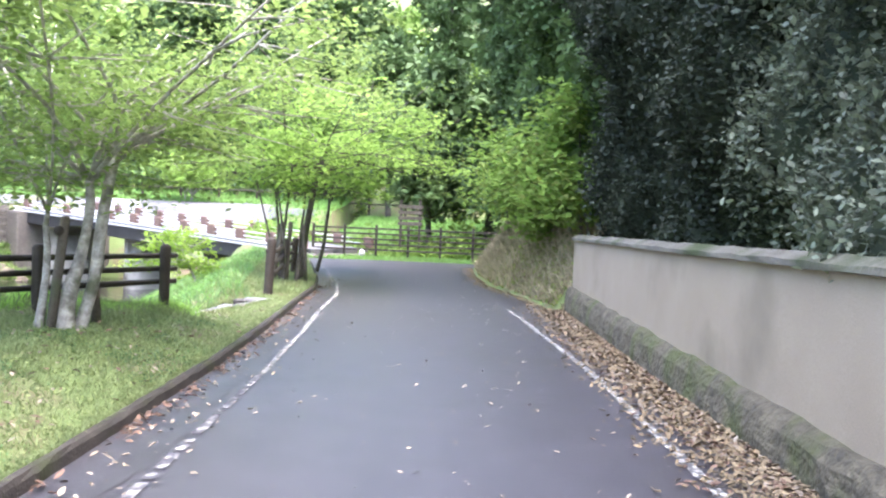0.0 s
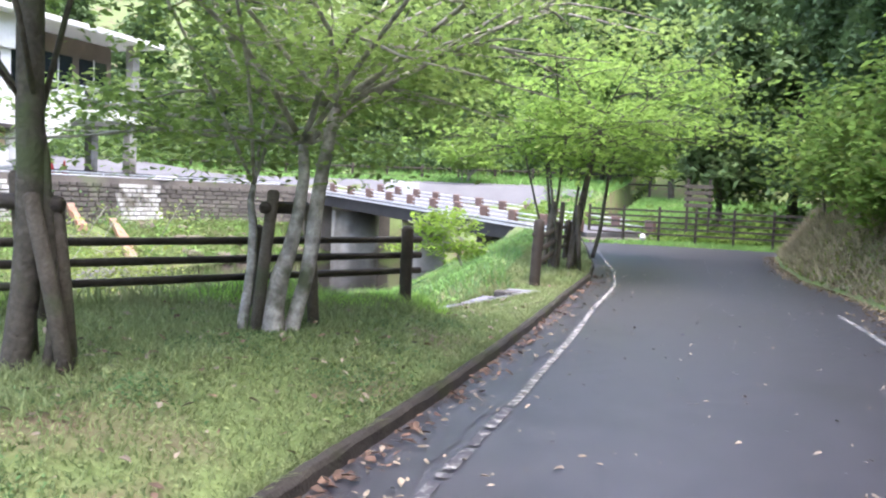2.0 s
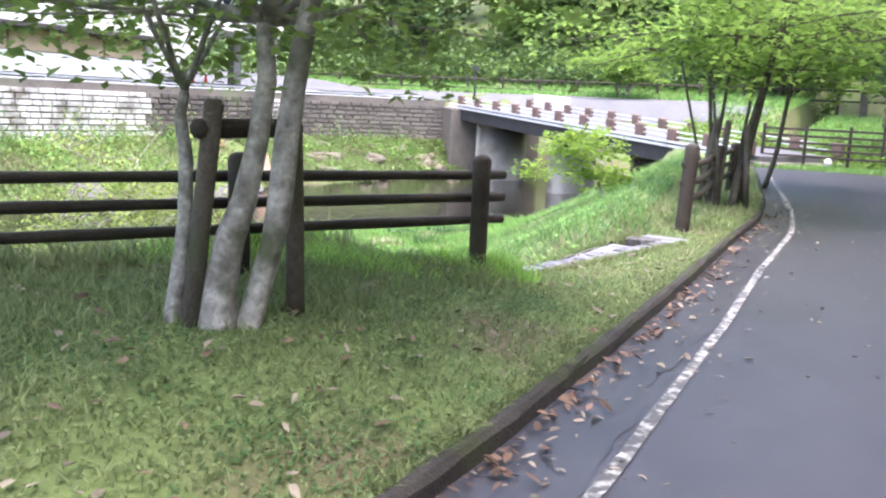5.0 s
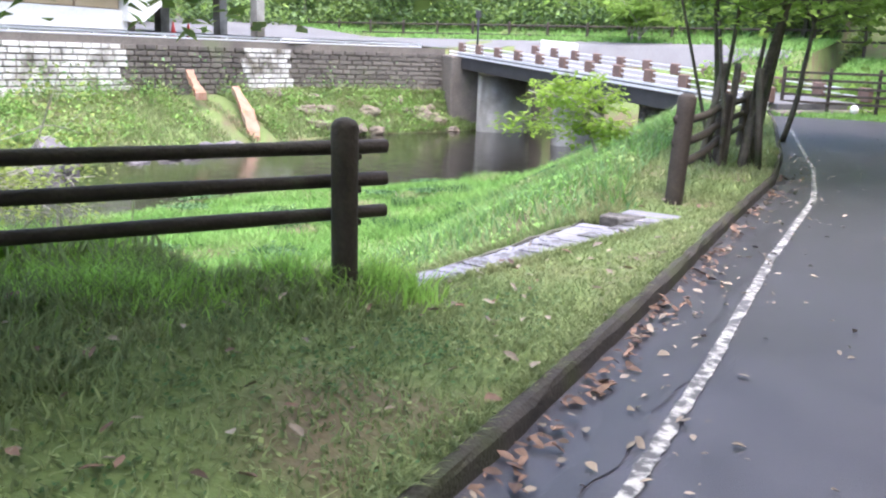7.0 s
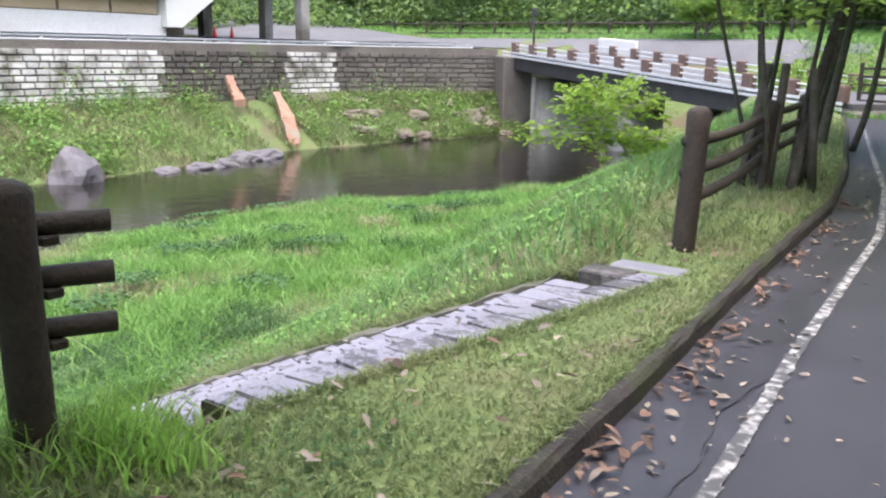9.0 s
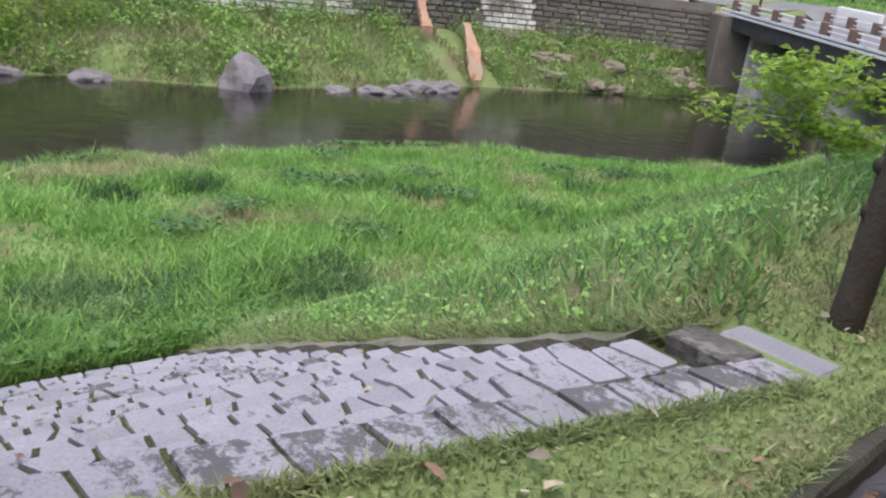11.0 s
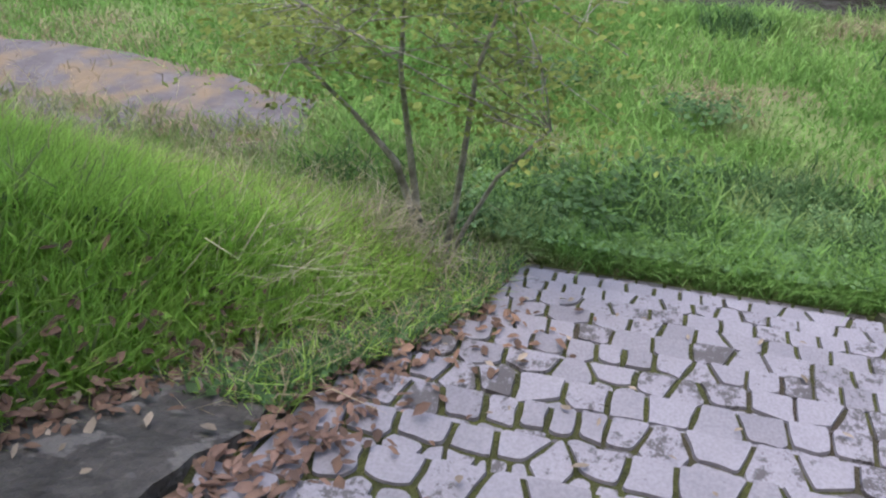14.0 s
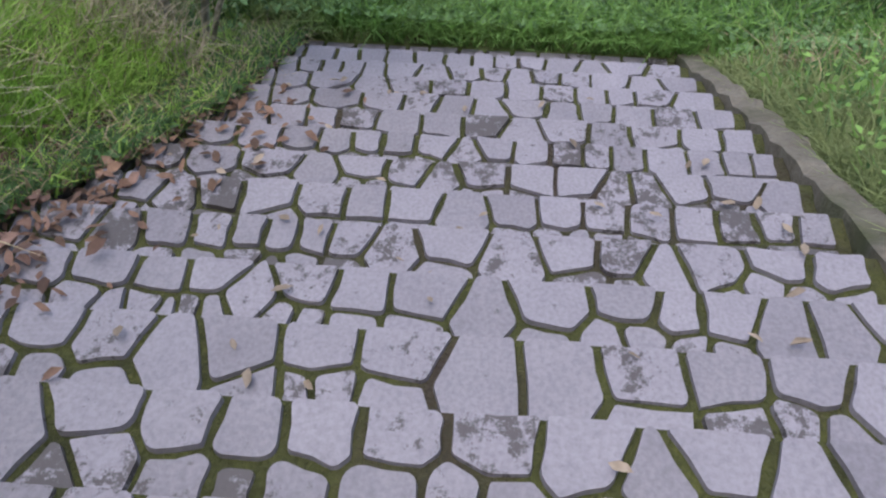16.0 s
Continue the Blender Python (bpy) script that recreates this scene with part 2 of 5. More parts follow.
gp.inputs["Roughness"].default_value = 0.08
M["glass"] = glass


# ---- mesh helpers ----
rng = np.random.default_rng(7)


def mesh_object(name, verts, faces, mat, parent=None, label="", smooth=False):
    me = bpy.data.meshes.new(name)
    if isinstance(faces, np.ndarray):
        v, k = np.asarray(verts, np.float32), faces.shape[1]
        me.vertices.add(len(v))
        me.vertices.foreach_set("co", v.ravel())
        me.loops.add(faces.size)
        me.loops.foreach_set("vertex_index", faces.astype(np.int32).ravel())
        me.polygons.add(len(faces))
        me.polygons.foreach_set("loop_start", np.arange(0, faces.size, k, dtype=np.int32))
        me.update(calc_edges=True)
        me.validate()
    else:
        me.from_pydata([tuple(p) for p in verts], [], faces)
    me.materials.append(M[mat])
    if smooth:
        me.polygons.foreach_set("use_smooth", [True] * len(me.polygons))
    ob = new(name, me)
    if parent is not None:
        ob.parent = parent
    if label:
        ob["label"] = label
    return ob


def part(name, bm, mat, parent, label="", smooth=False):
    me = bpy.data.meshes.new(name)
    bm.normal_update()
    bm.to_mesh(me)
    bm.free()
    me.materials.append(M[mat])
    if smooth:
        me.polygons.foreach_set("use_smooth", [True] * len(me.polygons))
    ob = new(name, me)
    if parent is not None:
        ob.parent = parent
    if label:
        ob["label"] = label
    return ob


def thing(name, label, category, at=(0, 0, 0), rz=0, group="", kind=""):
    ob = new(name)
    ob.matrix_world = pose(*at, 0, 0, rz)
    return tagged(ob, label, category, group, kind)


def box(x0, y0, z0, x1, y1, z1, bevel=0.0, bm=None, m=None):
    bm = bm or bmesh.new()
    mm = Matrix.Translation(((x0 + x1) / 2, (y0 + y1) / 2, (z0 + z1) / 2)) @ Matrix.Diagonal((x1 - x0, y1 - y0, z1 - z0, 1))
    r = bmesh.ops.create_cube(bm, size=1, matrix=(m @ mm) if m else mm)
    if bevel:
        es = list({e for v in r["verts"] for e in v.link_edges})
        bmesh.ops.bevel(bm, geom=es, offset=bevel, segments=1, affect="EDGES")
    return bm


def tube_arrays(points, radii, seg=8):
    """A tapered tube along points, closed at both ends."""
    pts = np.array(points, float)
    d = np.gradient(pts, axis=0)
    d /= np.linalg.norm(d, axis=1)[:, None] + 1e-9
    ref = np.array([0.31, 0.77, 0.2]) if abs(d[0][2]) > 0.7 else np.array([0.0, 0.0, 1.0])
    u = np.cross(d, ref)
    u /= np.linalg.norm(u, axis=1)[:, None] + 1e-9
    w = np.cross(d, u)
    a = np.linspace(0, 2 * np.pi, seg, endpoint=False)
    r = np.asarray(radii, float)[:, None, None]
    v = pts[:, None] + r * (np.cos(a)[None, :, None] * u[:, None] + np.sin(a)[None, :, None] * w[:, None])
    n = len(pts)
    f = []
    for i in range(n - 1):
        for j in range(seg):
            k = (j + 1) % seg
            f.append((i * seg + j, i * seg + k, (i + 1) * seg + k, (i + 1) * seg + j))
    f.append(tuple(range(seg - 1, -1, -1)))
    f.append(tuple((n - 1) * seg + j for j in range(seg)))
    return v.reshape(-1, 3), f


def tubes(name, list_of, mat, parent, label="", seg=8):
    vs, fs, off = [], [], 0
    for points, radii in list_of:
        v, f = tube_arrays(points, radii, seg)
        vs.append(v)
        fs += [tuple(i + off for i in q) for q in f]
        off += len(v)
    return mesh_object(name, np.concatenate(vs), fs, mat, parent, label, True)


def leaves(name, centres, size, mat, parent, flat=0.5, label="", long=1.5, droop=0.0):
    """Folded leaves, one four-sided piece of two triangles each, at the given centres."""
    c = np.asarray(centres, float)
    n = len(c)
    nrm = rng.normal(size=(n, 3))
    nrm[:, 2] = np.abs(nrm[:, 2]) + flat * 2
    nrm /= np.linalg.norm(nrm, axis=1)[:, None]
    t = np.cross(nrm, rng.normal(size=(n, 3)))
    t /= np.linalg.norm(t, axis=1)[:, None] + 1e-9
    b = np.cross(nrm, t)
    s = (np.asarray(size) * rng.uniform(0.6, 1.35, n))[:, None]
    v = np.stack([c - t * s * long / 2, c + b * s * 0.45 + nrm * s * 0.12, c + t * s * long / 2 - np.array([0, 0, droop]) * s, c - b * s * 0.45 + nrm * s * 0.12], 1)
    return mesh_object(name, v.reshape(-1, 3), np.arange(4 * n).reshape(n, 4), mat, parent, label)


def fallen(name, centres, size, mat, parent):
    """Curled fallen leaves: two halves folded along the midrib, pointed at both ends."""
    c = np.asarray(centres, float)
    n = len(c)
    a, s = rng.uniform(0, 2 * np.pi, n), (size * rng.uniform(0.42, 1.1, n))[:, None]
    tip = rng.normal(size=n) * 0.25
    t = np.stack([np.cos(a), np.sin(a), tip], 1)
    b = np.stack([-np.sin(a), np.cos(a), rng.normal(size=n) * 0.25], 1)
    up = np.array([0, 0, 1.0])
    wide, fold = rng.uniform(0.28, 0.55, n)[:, None], rng.uniform(0.02, 0.3, n)[:, None]
    bow = rng.normal(size=(n, 1)) * 0.16
    lift = np.abs(tip)[:, None] * s * 0.9 * up
    k = [c - t * s * 0.95, c - t * s * 0.3 + b * s * wide + up * s * fold, c + t * s * 0.35 + b * s * (wide * 0.85 + bow) + up * s * fold,
         c + t * s * 0.95 + b * s * bow, c + t * s * 0.35 - b * s * (wide * 0.85 - bow) + up * s * fold, c - t * s * 0.3 - b * s * wide + up * s * fold]
    v = np.stack([q + lift for q in k], 1).reshape(-1, 3)
    i = np.arange(n)[:, None] * 6
    f = np.concatenate([i + np.array([[0, 3, 2, 1]]), i + np.array([[0, 5, 4, 3]])])
    return mesh_object(name, v, f, mat, parent)


def blades(name, roots, height, width, mat, parent=None, lean=0.5, label=""):
    """Grass: bent blades of two pieces that taper to a point."""
    c = np.asarray(roots, float)
    n = len(c)
    a = rng.uniform(0, 2 * np.pi, n)
    h = (np.asarray(height) * rng.uniform(0.5, 1.3, n))[:, None]
    side = np.stack([np.cos(a), np.sin(a), np.zeros(n)], 1) * (np.asarray(width) * rng.uniform(0.7, 1.4, n))[:, None]
    d = rng.normal(size=(n, 3)) * lean * 0.5
    d[:, 2] = 1
    d /= np.linalg.norm(d, axis=1)[:, None]
    bend = rng.normal(size=(n, 3)) * lean
    bend[:, 2] = -0.25 * lean
    mid = c + d * h * 0.55
    tip = c + d * h + bend * h * 0.4
    v = np.stack([c - side, c + side, mid + side * 0.7, mid - side * 0.7, tip], 1).reshape(-1, 3)
    k = np.arange(n)[:, None] * 5
    f = np.concatenate([k + np.array([[0, 1, 2]]), k + np.array([[0, 2, 3]]), k + np.array([[3, 2, 4]])])
    return mesh_object(name, v, f, mat, parent, label)


# ---- plan: lines as x over y ----
def line(*pairs):
    ys, xs = [p[0] for p in pairs], [p[1] for p in pairs]
    return lambda y: np.interp(y, ys, xs)


kerb_x = line((-60, -0.3), (0, -1.0), (5.6, -1.20), (10, -1.35), (12, -1.47), (14.5, -1.66), (17, -1.87), (20, -2.08), (23, -2.54), (30, -3.95), (34, -4.8), (38, -5.8))
white_x = line((-60, 0.2), (0, -0.4), (6.2, -0.65), (10, -0.83), (12.8, -1.02), (15.5, -1.25), (19, -1.47), (22, -1.93), (27, -3.0), (32, -4.05), (38, -5.4))
right_x = line((-60, 3.6), (0, 2.85), (6.4, 2.67), (10, 2.56), (15.5, 2.15), (23, 1.35), (27, 1.0), (32, 0.7), (38, 0.5))
wall_x = line((-60, 4.6), (6, 3.42), (17.4, 3.22), (60, 2.4))
bank_x = line((-60, 4.6), (6, 3.5), (17.4, 3.0), (20, 2.65), (23, 2.05), (27, 1.75), (32, 1.7), (35, 2.4), (38, 6.0), (60, 14))
near_x = line((-60, -14.5), (3, -12.6), (6, -13.0), (7.4, -13.5), (8.6, -14.4), (14, -14.8), (17, -14.9), (22, -15.5), (25, -15.0), (27.5, -13.7), (30.5, -12.0), (35, -10.5), (42, -12.5), (60, -12), (120, -12))
far_x = line((-60, -27), (10, -25.6), (20, -24.5), (24, -23.1), (28, -23.6), (34, -24.2), (40, -23.5), (46, -21.6), (60, -20), (120, -20))
ret_x = line((-60, -30), (10, -29.2), (26, -28.3), (40, -27.6), (44, -25.5), (47, -22.8), (60, -22.0), (120, -22))
top_x = line((-60, -5.6), (7, -5.4), (9, -4.8), (10.6, -4.05), (12.1, -3.35), (12.6, -2.9), (16.3, -2.9), (17, -3.3), (24, -4.6), (30, -5.8), (38, -8.5), (50, -10))
top_z = line((-60, 0.42), (11.6, 0.42), (12.2, 0.36), (12.7, 0.12), (16.3, 0.10), (17.0, 0.30), (24, 0.35), (34, 0.4), (60, 0.5))
foot_x = line((-60, -8.0), (12, -7.6), (16, -7.5), (20, -8.0), (26, -9.5), (31, -10.8), (38, -10.0), (60, -11))
mid_z = line((-60, 0.34), (2, 0.34), (6, 0.37), (11, 0.38), (12.2, 0.26), (12.7, 0.11), (16.2, 0.10), (16.7, 0.20), (24, 0.22), (60, 0.3))
FAR_Z = 1.72
WATER_Z = -2.25


def stair_z(x):
    return 1.343 + 0.447 * x


def left_y(x):
    return np.interp(x, [-7.6, -5.8, -4.96, -4.4, -3.3, -2.6], [13.0, 12.97, 12.81, 12.66, 12.60, 12.58])


def right_y(x):
    return np.interp(x, [-7.6, -6.0, -4.5, -3.3, -2.9, -2.3], [15.5, 15.65, 15.68, 15.7, 15.8, 15.85])


def head_edge(y):
    """The outer edge of the slanting row of stones at the head of the flight."""
    return -2.19 - 0.18 * (15.88 - y)


def columns(y):
    xr, xw, xb, fx = float(right_x(y)), float(wall_x(y)), float(ret_x(y)), float(far_x(y))
    nx, kx, bx = float(near_x(y)), float(kerb_x(y)), float(bank_x(y))
    rise = max(0.0, y - 41) * 0.10
    walled = y < 17.6
    right = [(xw - 0.06, -0.04), (xw + 0.03, 0.02), (xw + 0.14, 1.0), (xw + 0.5, 1.22), (xw + 3, 1.9)] if walled else [(bx - 0.1, 0.02 + rise), (bx + 0.25, 0.5 + rise), (bx + 0.9, 1.45 + rise), (bx + 3, 2.4 + rise)]
    return [(-900, 160), (-140, 42), (-75, 10), (xb - 22, FAR_Z + 1.6), (xb - 12, FAR_Z + 0.5), (xb - 0.3, FAR_Z - 0.03), (xb - 0.2, -0.5), (xb + 0.6, -0.55), (fx - 1.0, -1.6), (fx, -2.2),
            (fx + 1.4, -2.9), (nx - 1.2, -2.9), (nx, -2.2), (nx + 0.7, -2.1), (float(foot_x(y)), -1.98), (float(top_x(y)), float(top_z(y))),
            (kx - 1.15, float(mid_z(y))), (kx - 0.12, 0.10), (kx - 0.05, -0.03 + rise), (kx + 0.1, -0.04 + rise), (bx - 0.6, -0.04 + rise)] + right + [(14, 6 + rise), (40, 24 + rise), (900, 150)]


def strip_extra(x):
    """The concrete beside the flight widens towards its head."""
    return np.interp(x, [-4.8, -4.3, -3.5, -2.9], [0.0, 0.16, 0.27, 0.31])


def carve(x, y, z):
    """The bank dips to the side strips of the stairs and lies hidden below the flight."""
    d = np.maximum(left_y(x) - y - strip_extra(x), y - right_y(x) + 0.1)
    low = stair_z(x) + np.interp(d, [0.2, 0.34], [-0.35, -0.07])
    w = np.clip((d - 0.36) / 0.45, 0, 1)
    dip = np.where(d < 0.36, np.minimum(z, low), np.minimum(z, low) * (1 - w) + z * w)
    return np.where((x < head_edge(y) - 0.05) & (x > -7.5), dip, z)


def ground_height(xs, ys):
    out = np.empty((len(ys), len(xs)))
    for i, y in enumerate(ys):
        c = columns(y)
        out[i] = np.interp(xs, [p[0] for p in c], [p[1] for p in c])
        out[i] = carve(xs, y, out[i])
        u = min(1.0, max(0.0, (y - 49) / 5))
        if u:
            flat = 1.8 + 0.085 * (y - 50) + 0.0 * xs
            out[i] = np.where((xs < -7) & (xs > -45), out[i] * (1 - u) + np.maximum(flat, np.where(xs < -30, out[i], flat)) * u, out[i])
    return out


def height_at(p):
    """Height of the ground under many points."""
    p = np.asarray(p)
    z = np.empty(len(p))
    key = np.round(p[:, 1], 1)
    for y in np.unique(key):
        s = key == y
        c = columns(y)
        z[s] = np.interp(p[s, 0], [q[0] for q in c], [q[1] for q in c])
    near = (p[:, 1] > 10) & (p[:, 1] < 18)
    z[near] = carve(p[near, 0], p[near, 1], z[near])
    far = p[:, 1] > 49
    if far.any():
        for y in np.unique(key[far]):
            s = key == y
            z[s] = ground_height(p[s, 0], [y])[0]
    return z


def bumps(x, y):
    return 0.05 * np.sin(1.7 * x + 0.6 * y) + 0.05 * np.sin(0.9 * x - 1.3 * y + 1) + 0.03 * np.sin(3.1 * y + 2.3 * x)


gx = np.unique(np.concatenate([np.linspace(-900, -80, 14), np.arange(-80, -32, 2.0), np.arange(-32, -8, 0.5), np.arange(-8, 6, 0.125), np.arange(6, 16, 1.0), np.linspace(16, 60, 12), np.linspace(60, 900, 14)]).round(3))
gy = np.unique(np.concatenate([np.linspace(-900, -60, 12), np.arange(-60, -4, 4.0), np.arange(-4, 11, 0.2), np.arange(11, 17, 0.1), np.arange(17, 40, 0.2), np.arange(40, 50, 0.4), np.arange(50, 70, 2.0), np.linspace(70, 900, 16)]).round(3))
gz = ground_height(gx, gy)
XX, YY = np.meshgrid(gx, gy)
wild = ((XX < -23.5) & (XX > -27)) | (XX > 5)
gz = gz + np.where(wild & (np.abs(gz + 2.9) > 0.5), bumps(XX, YY) * 1.2, 0)
gz = gz + np.clip(YY - 62, 0, 400) * 0.28 * (XX > -400)
gv = np.stack([XX, YY, gz], -1).reshape(-1, 3)
W = len(gx)
idx = np.arange(len(gv)).reshape(len(gy), W)
gf = np.stack([idx[:-1, :-1], idx[:-1, 1:], idx[1:, 1:], idx[1:, :-1]], -1).reshape(-1, 4)
ground = tagged(mesh_object("ground", gv, gf, "soil", smooth=True), "grassy ground with verge, river bank and meadow", "ground", kind="structure")
river = tagged(mesh_object("water", [(-34, -200, WATER_Z), (-6, -200, WATER_Z), (-6, 300, WATER_Z), (-34, 300, WATER_Z)], [(0, 1, 2, 3)], "water"), "dark shallow river flowing between grassy banks", "river", kind="structure")


def strip(name, left, right, ys, z, mat, label, category, kind="structure", crown=0.0):
    v, f = [], []
    for y in ys:
        a, b = float(left(y)), float(right(y))
        for k in range(5):
            u = k / 4
            v.append((a + (b - a) * u, y, z + crown * (1 - (2 * u - 1) ** 2)))
    for i in range(len(ys) - 1):
        for k in range(4):
            f.append((i * 5 + k, i * 5 + k + 1, i * 5 + k + 6, i * 5 + k + 5))
    return tagged(mesh_object(name, v, f, mat, smooth=True), label, category, kind=kind)


def wander(y, s):
    return 0.035 * np.sin(2.3 * y + s) + 0.025 * np.sin(5.9 * y + 2 * s) + 0.012 * np.sin(17.0 * y)


road_ys = list(np.arange(-60, -4, 4.0)) + list(np.arange(-4, 40.1, 0.5))
road = strip("road", lambda y: kerb_x(y) + 0.0, lambda y: bank_x(y) - 0.12 if y > 17.4 else wall_x(y) - 0.2, road_ys, 0.0, "asphalt", "damp grey asphalt lane strewn with leaves", "road", crown=0.012)
strip("damp_band", lambda y: white_x(y) - 0.27 + wander(y, 1.0), lambda y: white_x(y) - 0.09 + wander(y, 4.0), list(np.arange(3.0, 21.0, 0.08)), 0.0105, "damp", "damp dark band of asphalt along the gutter", "damp asphalt")
line_ys = list(np.arange(-20, 33, 0.07))


def worn_line(name, mid, width, label, gaps, mat="paint"):
    v, f = [], []
    r = random.Random(3)
    for a, b in zip(line_ys[:-1], line_ys[1:]):
        if r.random() < gaps(a):
            continue
        n = 2
        k = len(v)
        for i in range(n + 1):
            y = a + (b - a) * i / n
            w0, w1 = width / 2 + r.uniform(-0.012, 0.004), width / 2 + r.uniform(-0.012, 0.004)
            v += [(float(mid(y)) - w0, y, 0.0145), (float(mid(y)) + w1, y, 0.0145)]
        f += [(k + 2 * i, k + 2 * i + 1, k + 2 * i + 3, k + 2 * i + 2) for i in range(n)]
    return tagged(mesh_object(name, v, f, mat), label, "road marking", kind="structure")


worn_line("edge_line", white_x, 0.074, "worn white edge line on asphalt", lambda y: 1.0 if y < 9.5 else 0.0)
worn_line("edge_line", white_x, 0.08, "faint worn white edge line on asphalt", lambda y: 0.3 if y < 9.45 else 1.0, "paint_faint")
worn_line("edge_line", right_x, 0.09, "thin worn white edge line on asphalt", lambda y: 0.0 if y < 17 else 1.0)


def swept(name, mid, ys, section, mat, label, category, jitter=0.0, kind="structure", lift=None):
    v, f = [], []
    n = len(section)
    r = random.Random(5)
    for y in ys:
        for dx, z in section:
            up = float(lift(y)) * max(0.0, z) if lift else 0.0
            v.append((float(mid(y)) + dx + r.uniform(-jitter, jitter), y, z + up + r.uniform(-jitter, jitter)))
    for i in range(len(ys) - 1):
        for k in range(n):
            j = (k + 1) % n
            f.append((i * n + k, i * n + j, (i + 1) * n + j, (i + 1) * n + k))
    f += [tuple(range(n - 1, -1, -1)), tuple((len(ys) - 1) * n + k for k in range(n))]
    return tagged(mesh_object(name, v, f, mat), label, category, kind=kind)


swept("kerb", kerb_x, list(np.arange(-20, 36, 0.25)), [(0.015, -0.1), (0.0, 0.075), (-0.02, 0.10), (-0.06, 0.105), (-0.085, 0.09), (-0.085, -0.1)], "kerb", "low dark mossy concrete kerb along the verge", "kerb", 0.008)
WALL_YS = list(np.arange(-20, 17.5, 0.5)) + [17.5]
swept("footing", wall_x, list(np.arange(-20, 17.6, 0.25)), [(-0.17, -0.1), (-0.155, 0.10), (-0.13, 0.22), (-0.07, 0.29), (-0.01, 0.31), (0.2, 0.31), (0.2, -0.1)], "plinth", "rough mossy stone footing under the garden wall", "wall footing", 0.022, lift=line((-20, -0.15), (3, -0.08), (17.5, 0.52)))
swept("wall_garden", wall_x, WALL_YS, [(0.0, 0.2), (0.0, 1.34), (0.16, 1.34), (0.16, 0.2)], "plaster", "low beige plastered garden wall beside the road", "garden wall")
swept("coping", wall_x, list(np.arange(-20, 17.6, 0.3)), [(-0.05, 1.343), (-0.05, 1.39), (0.08, 1.45), (0.21, 1.39), (0.21, 1.343)], "coping", "dark weathered coping along the garden wall", "wall coping", 0.008)


# ---- stone stairs ----
STEP0, TREAD, RISE, STEPS, HEAD_Z = -2.94, 0.33, 0.1475, 14, 0.03
stairs = thing("stairs", "wide mossy stone stairs with crazy paving down to the river meadow", "stairs", kind="structure")


treads = []
for k in range(-1, STEPS):
    x1 = STEP0 - TREAD * k
    x0 = x1 - TREAD
    z = HEAD_Z - RISE * (k + 1)
    if k == -1:
        x0, x1 = STEP0, -2.60
    ya, yb = float(left_y((x0 + x1) / 2)) - 0.05, float(right_y((x0 + x1) / 2)) + 0.05
    part("step", box(x0 + 0.012, ya, z - 0.5, x1 + (0.01 if k >= 0 else 0.3), yb, z - 0.018), "moss", stairs)
    treads.append((x0, x1, ya + 0.05, yb - 0.05, z))
# a last, slanting row of large stones along the verge at the head
HEAD_LO, HEAD_HI, HEAD_W = 12.9, 16.08, 0.285
v = [(head_edge(y) - w, y, z) for z in (-0.35, 0.085) for y, w in ((HEAD_LO, 0.0), (HEAD_HI, 0.0), (HEAD_HI, HEAD_W), (HEAD_LO, HEAD_W))]
mesh_object("step", v, [(3, 2, 1, 0), (4, 5, 6, 7), (0, 1, 5, 4), (1, 2, 6, 5), (2, 3, 7, 6), (3, 0, 4, 7)], "moss", stairs)
treads[0] = (STEP0, -2.40, treads[0][2], treads[0][3], HEAD_Z)
treads.insert(0, (0.0, HEAD_W - 0.01, HEAD_LO, HEAD_HI, 0.102))


def clip(poly, inside):
    """The part of a polygon where inside(x, y) is positive."""
    out = []
    for a, b in zip(poly, poly[1:] + poly[:1]):
        da, db = inside(*a), inside(*b)
        if da >= 0:
            out.append(a)
        if da * db < 0:
            u = da / (da - db)
            out.append((a[0] + (b[0] - a[0]) * u, a[1] + (b[1] - a[1]) * u))
    return out


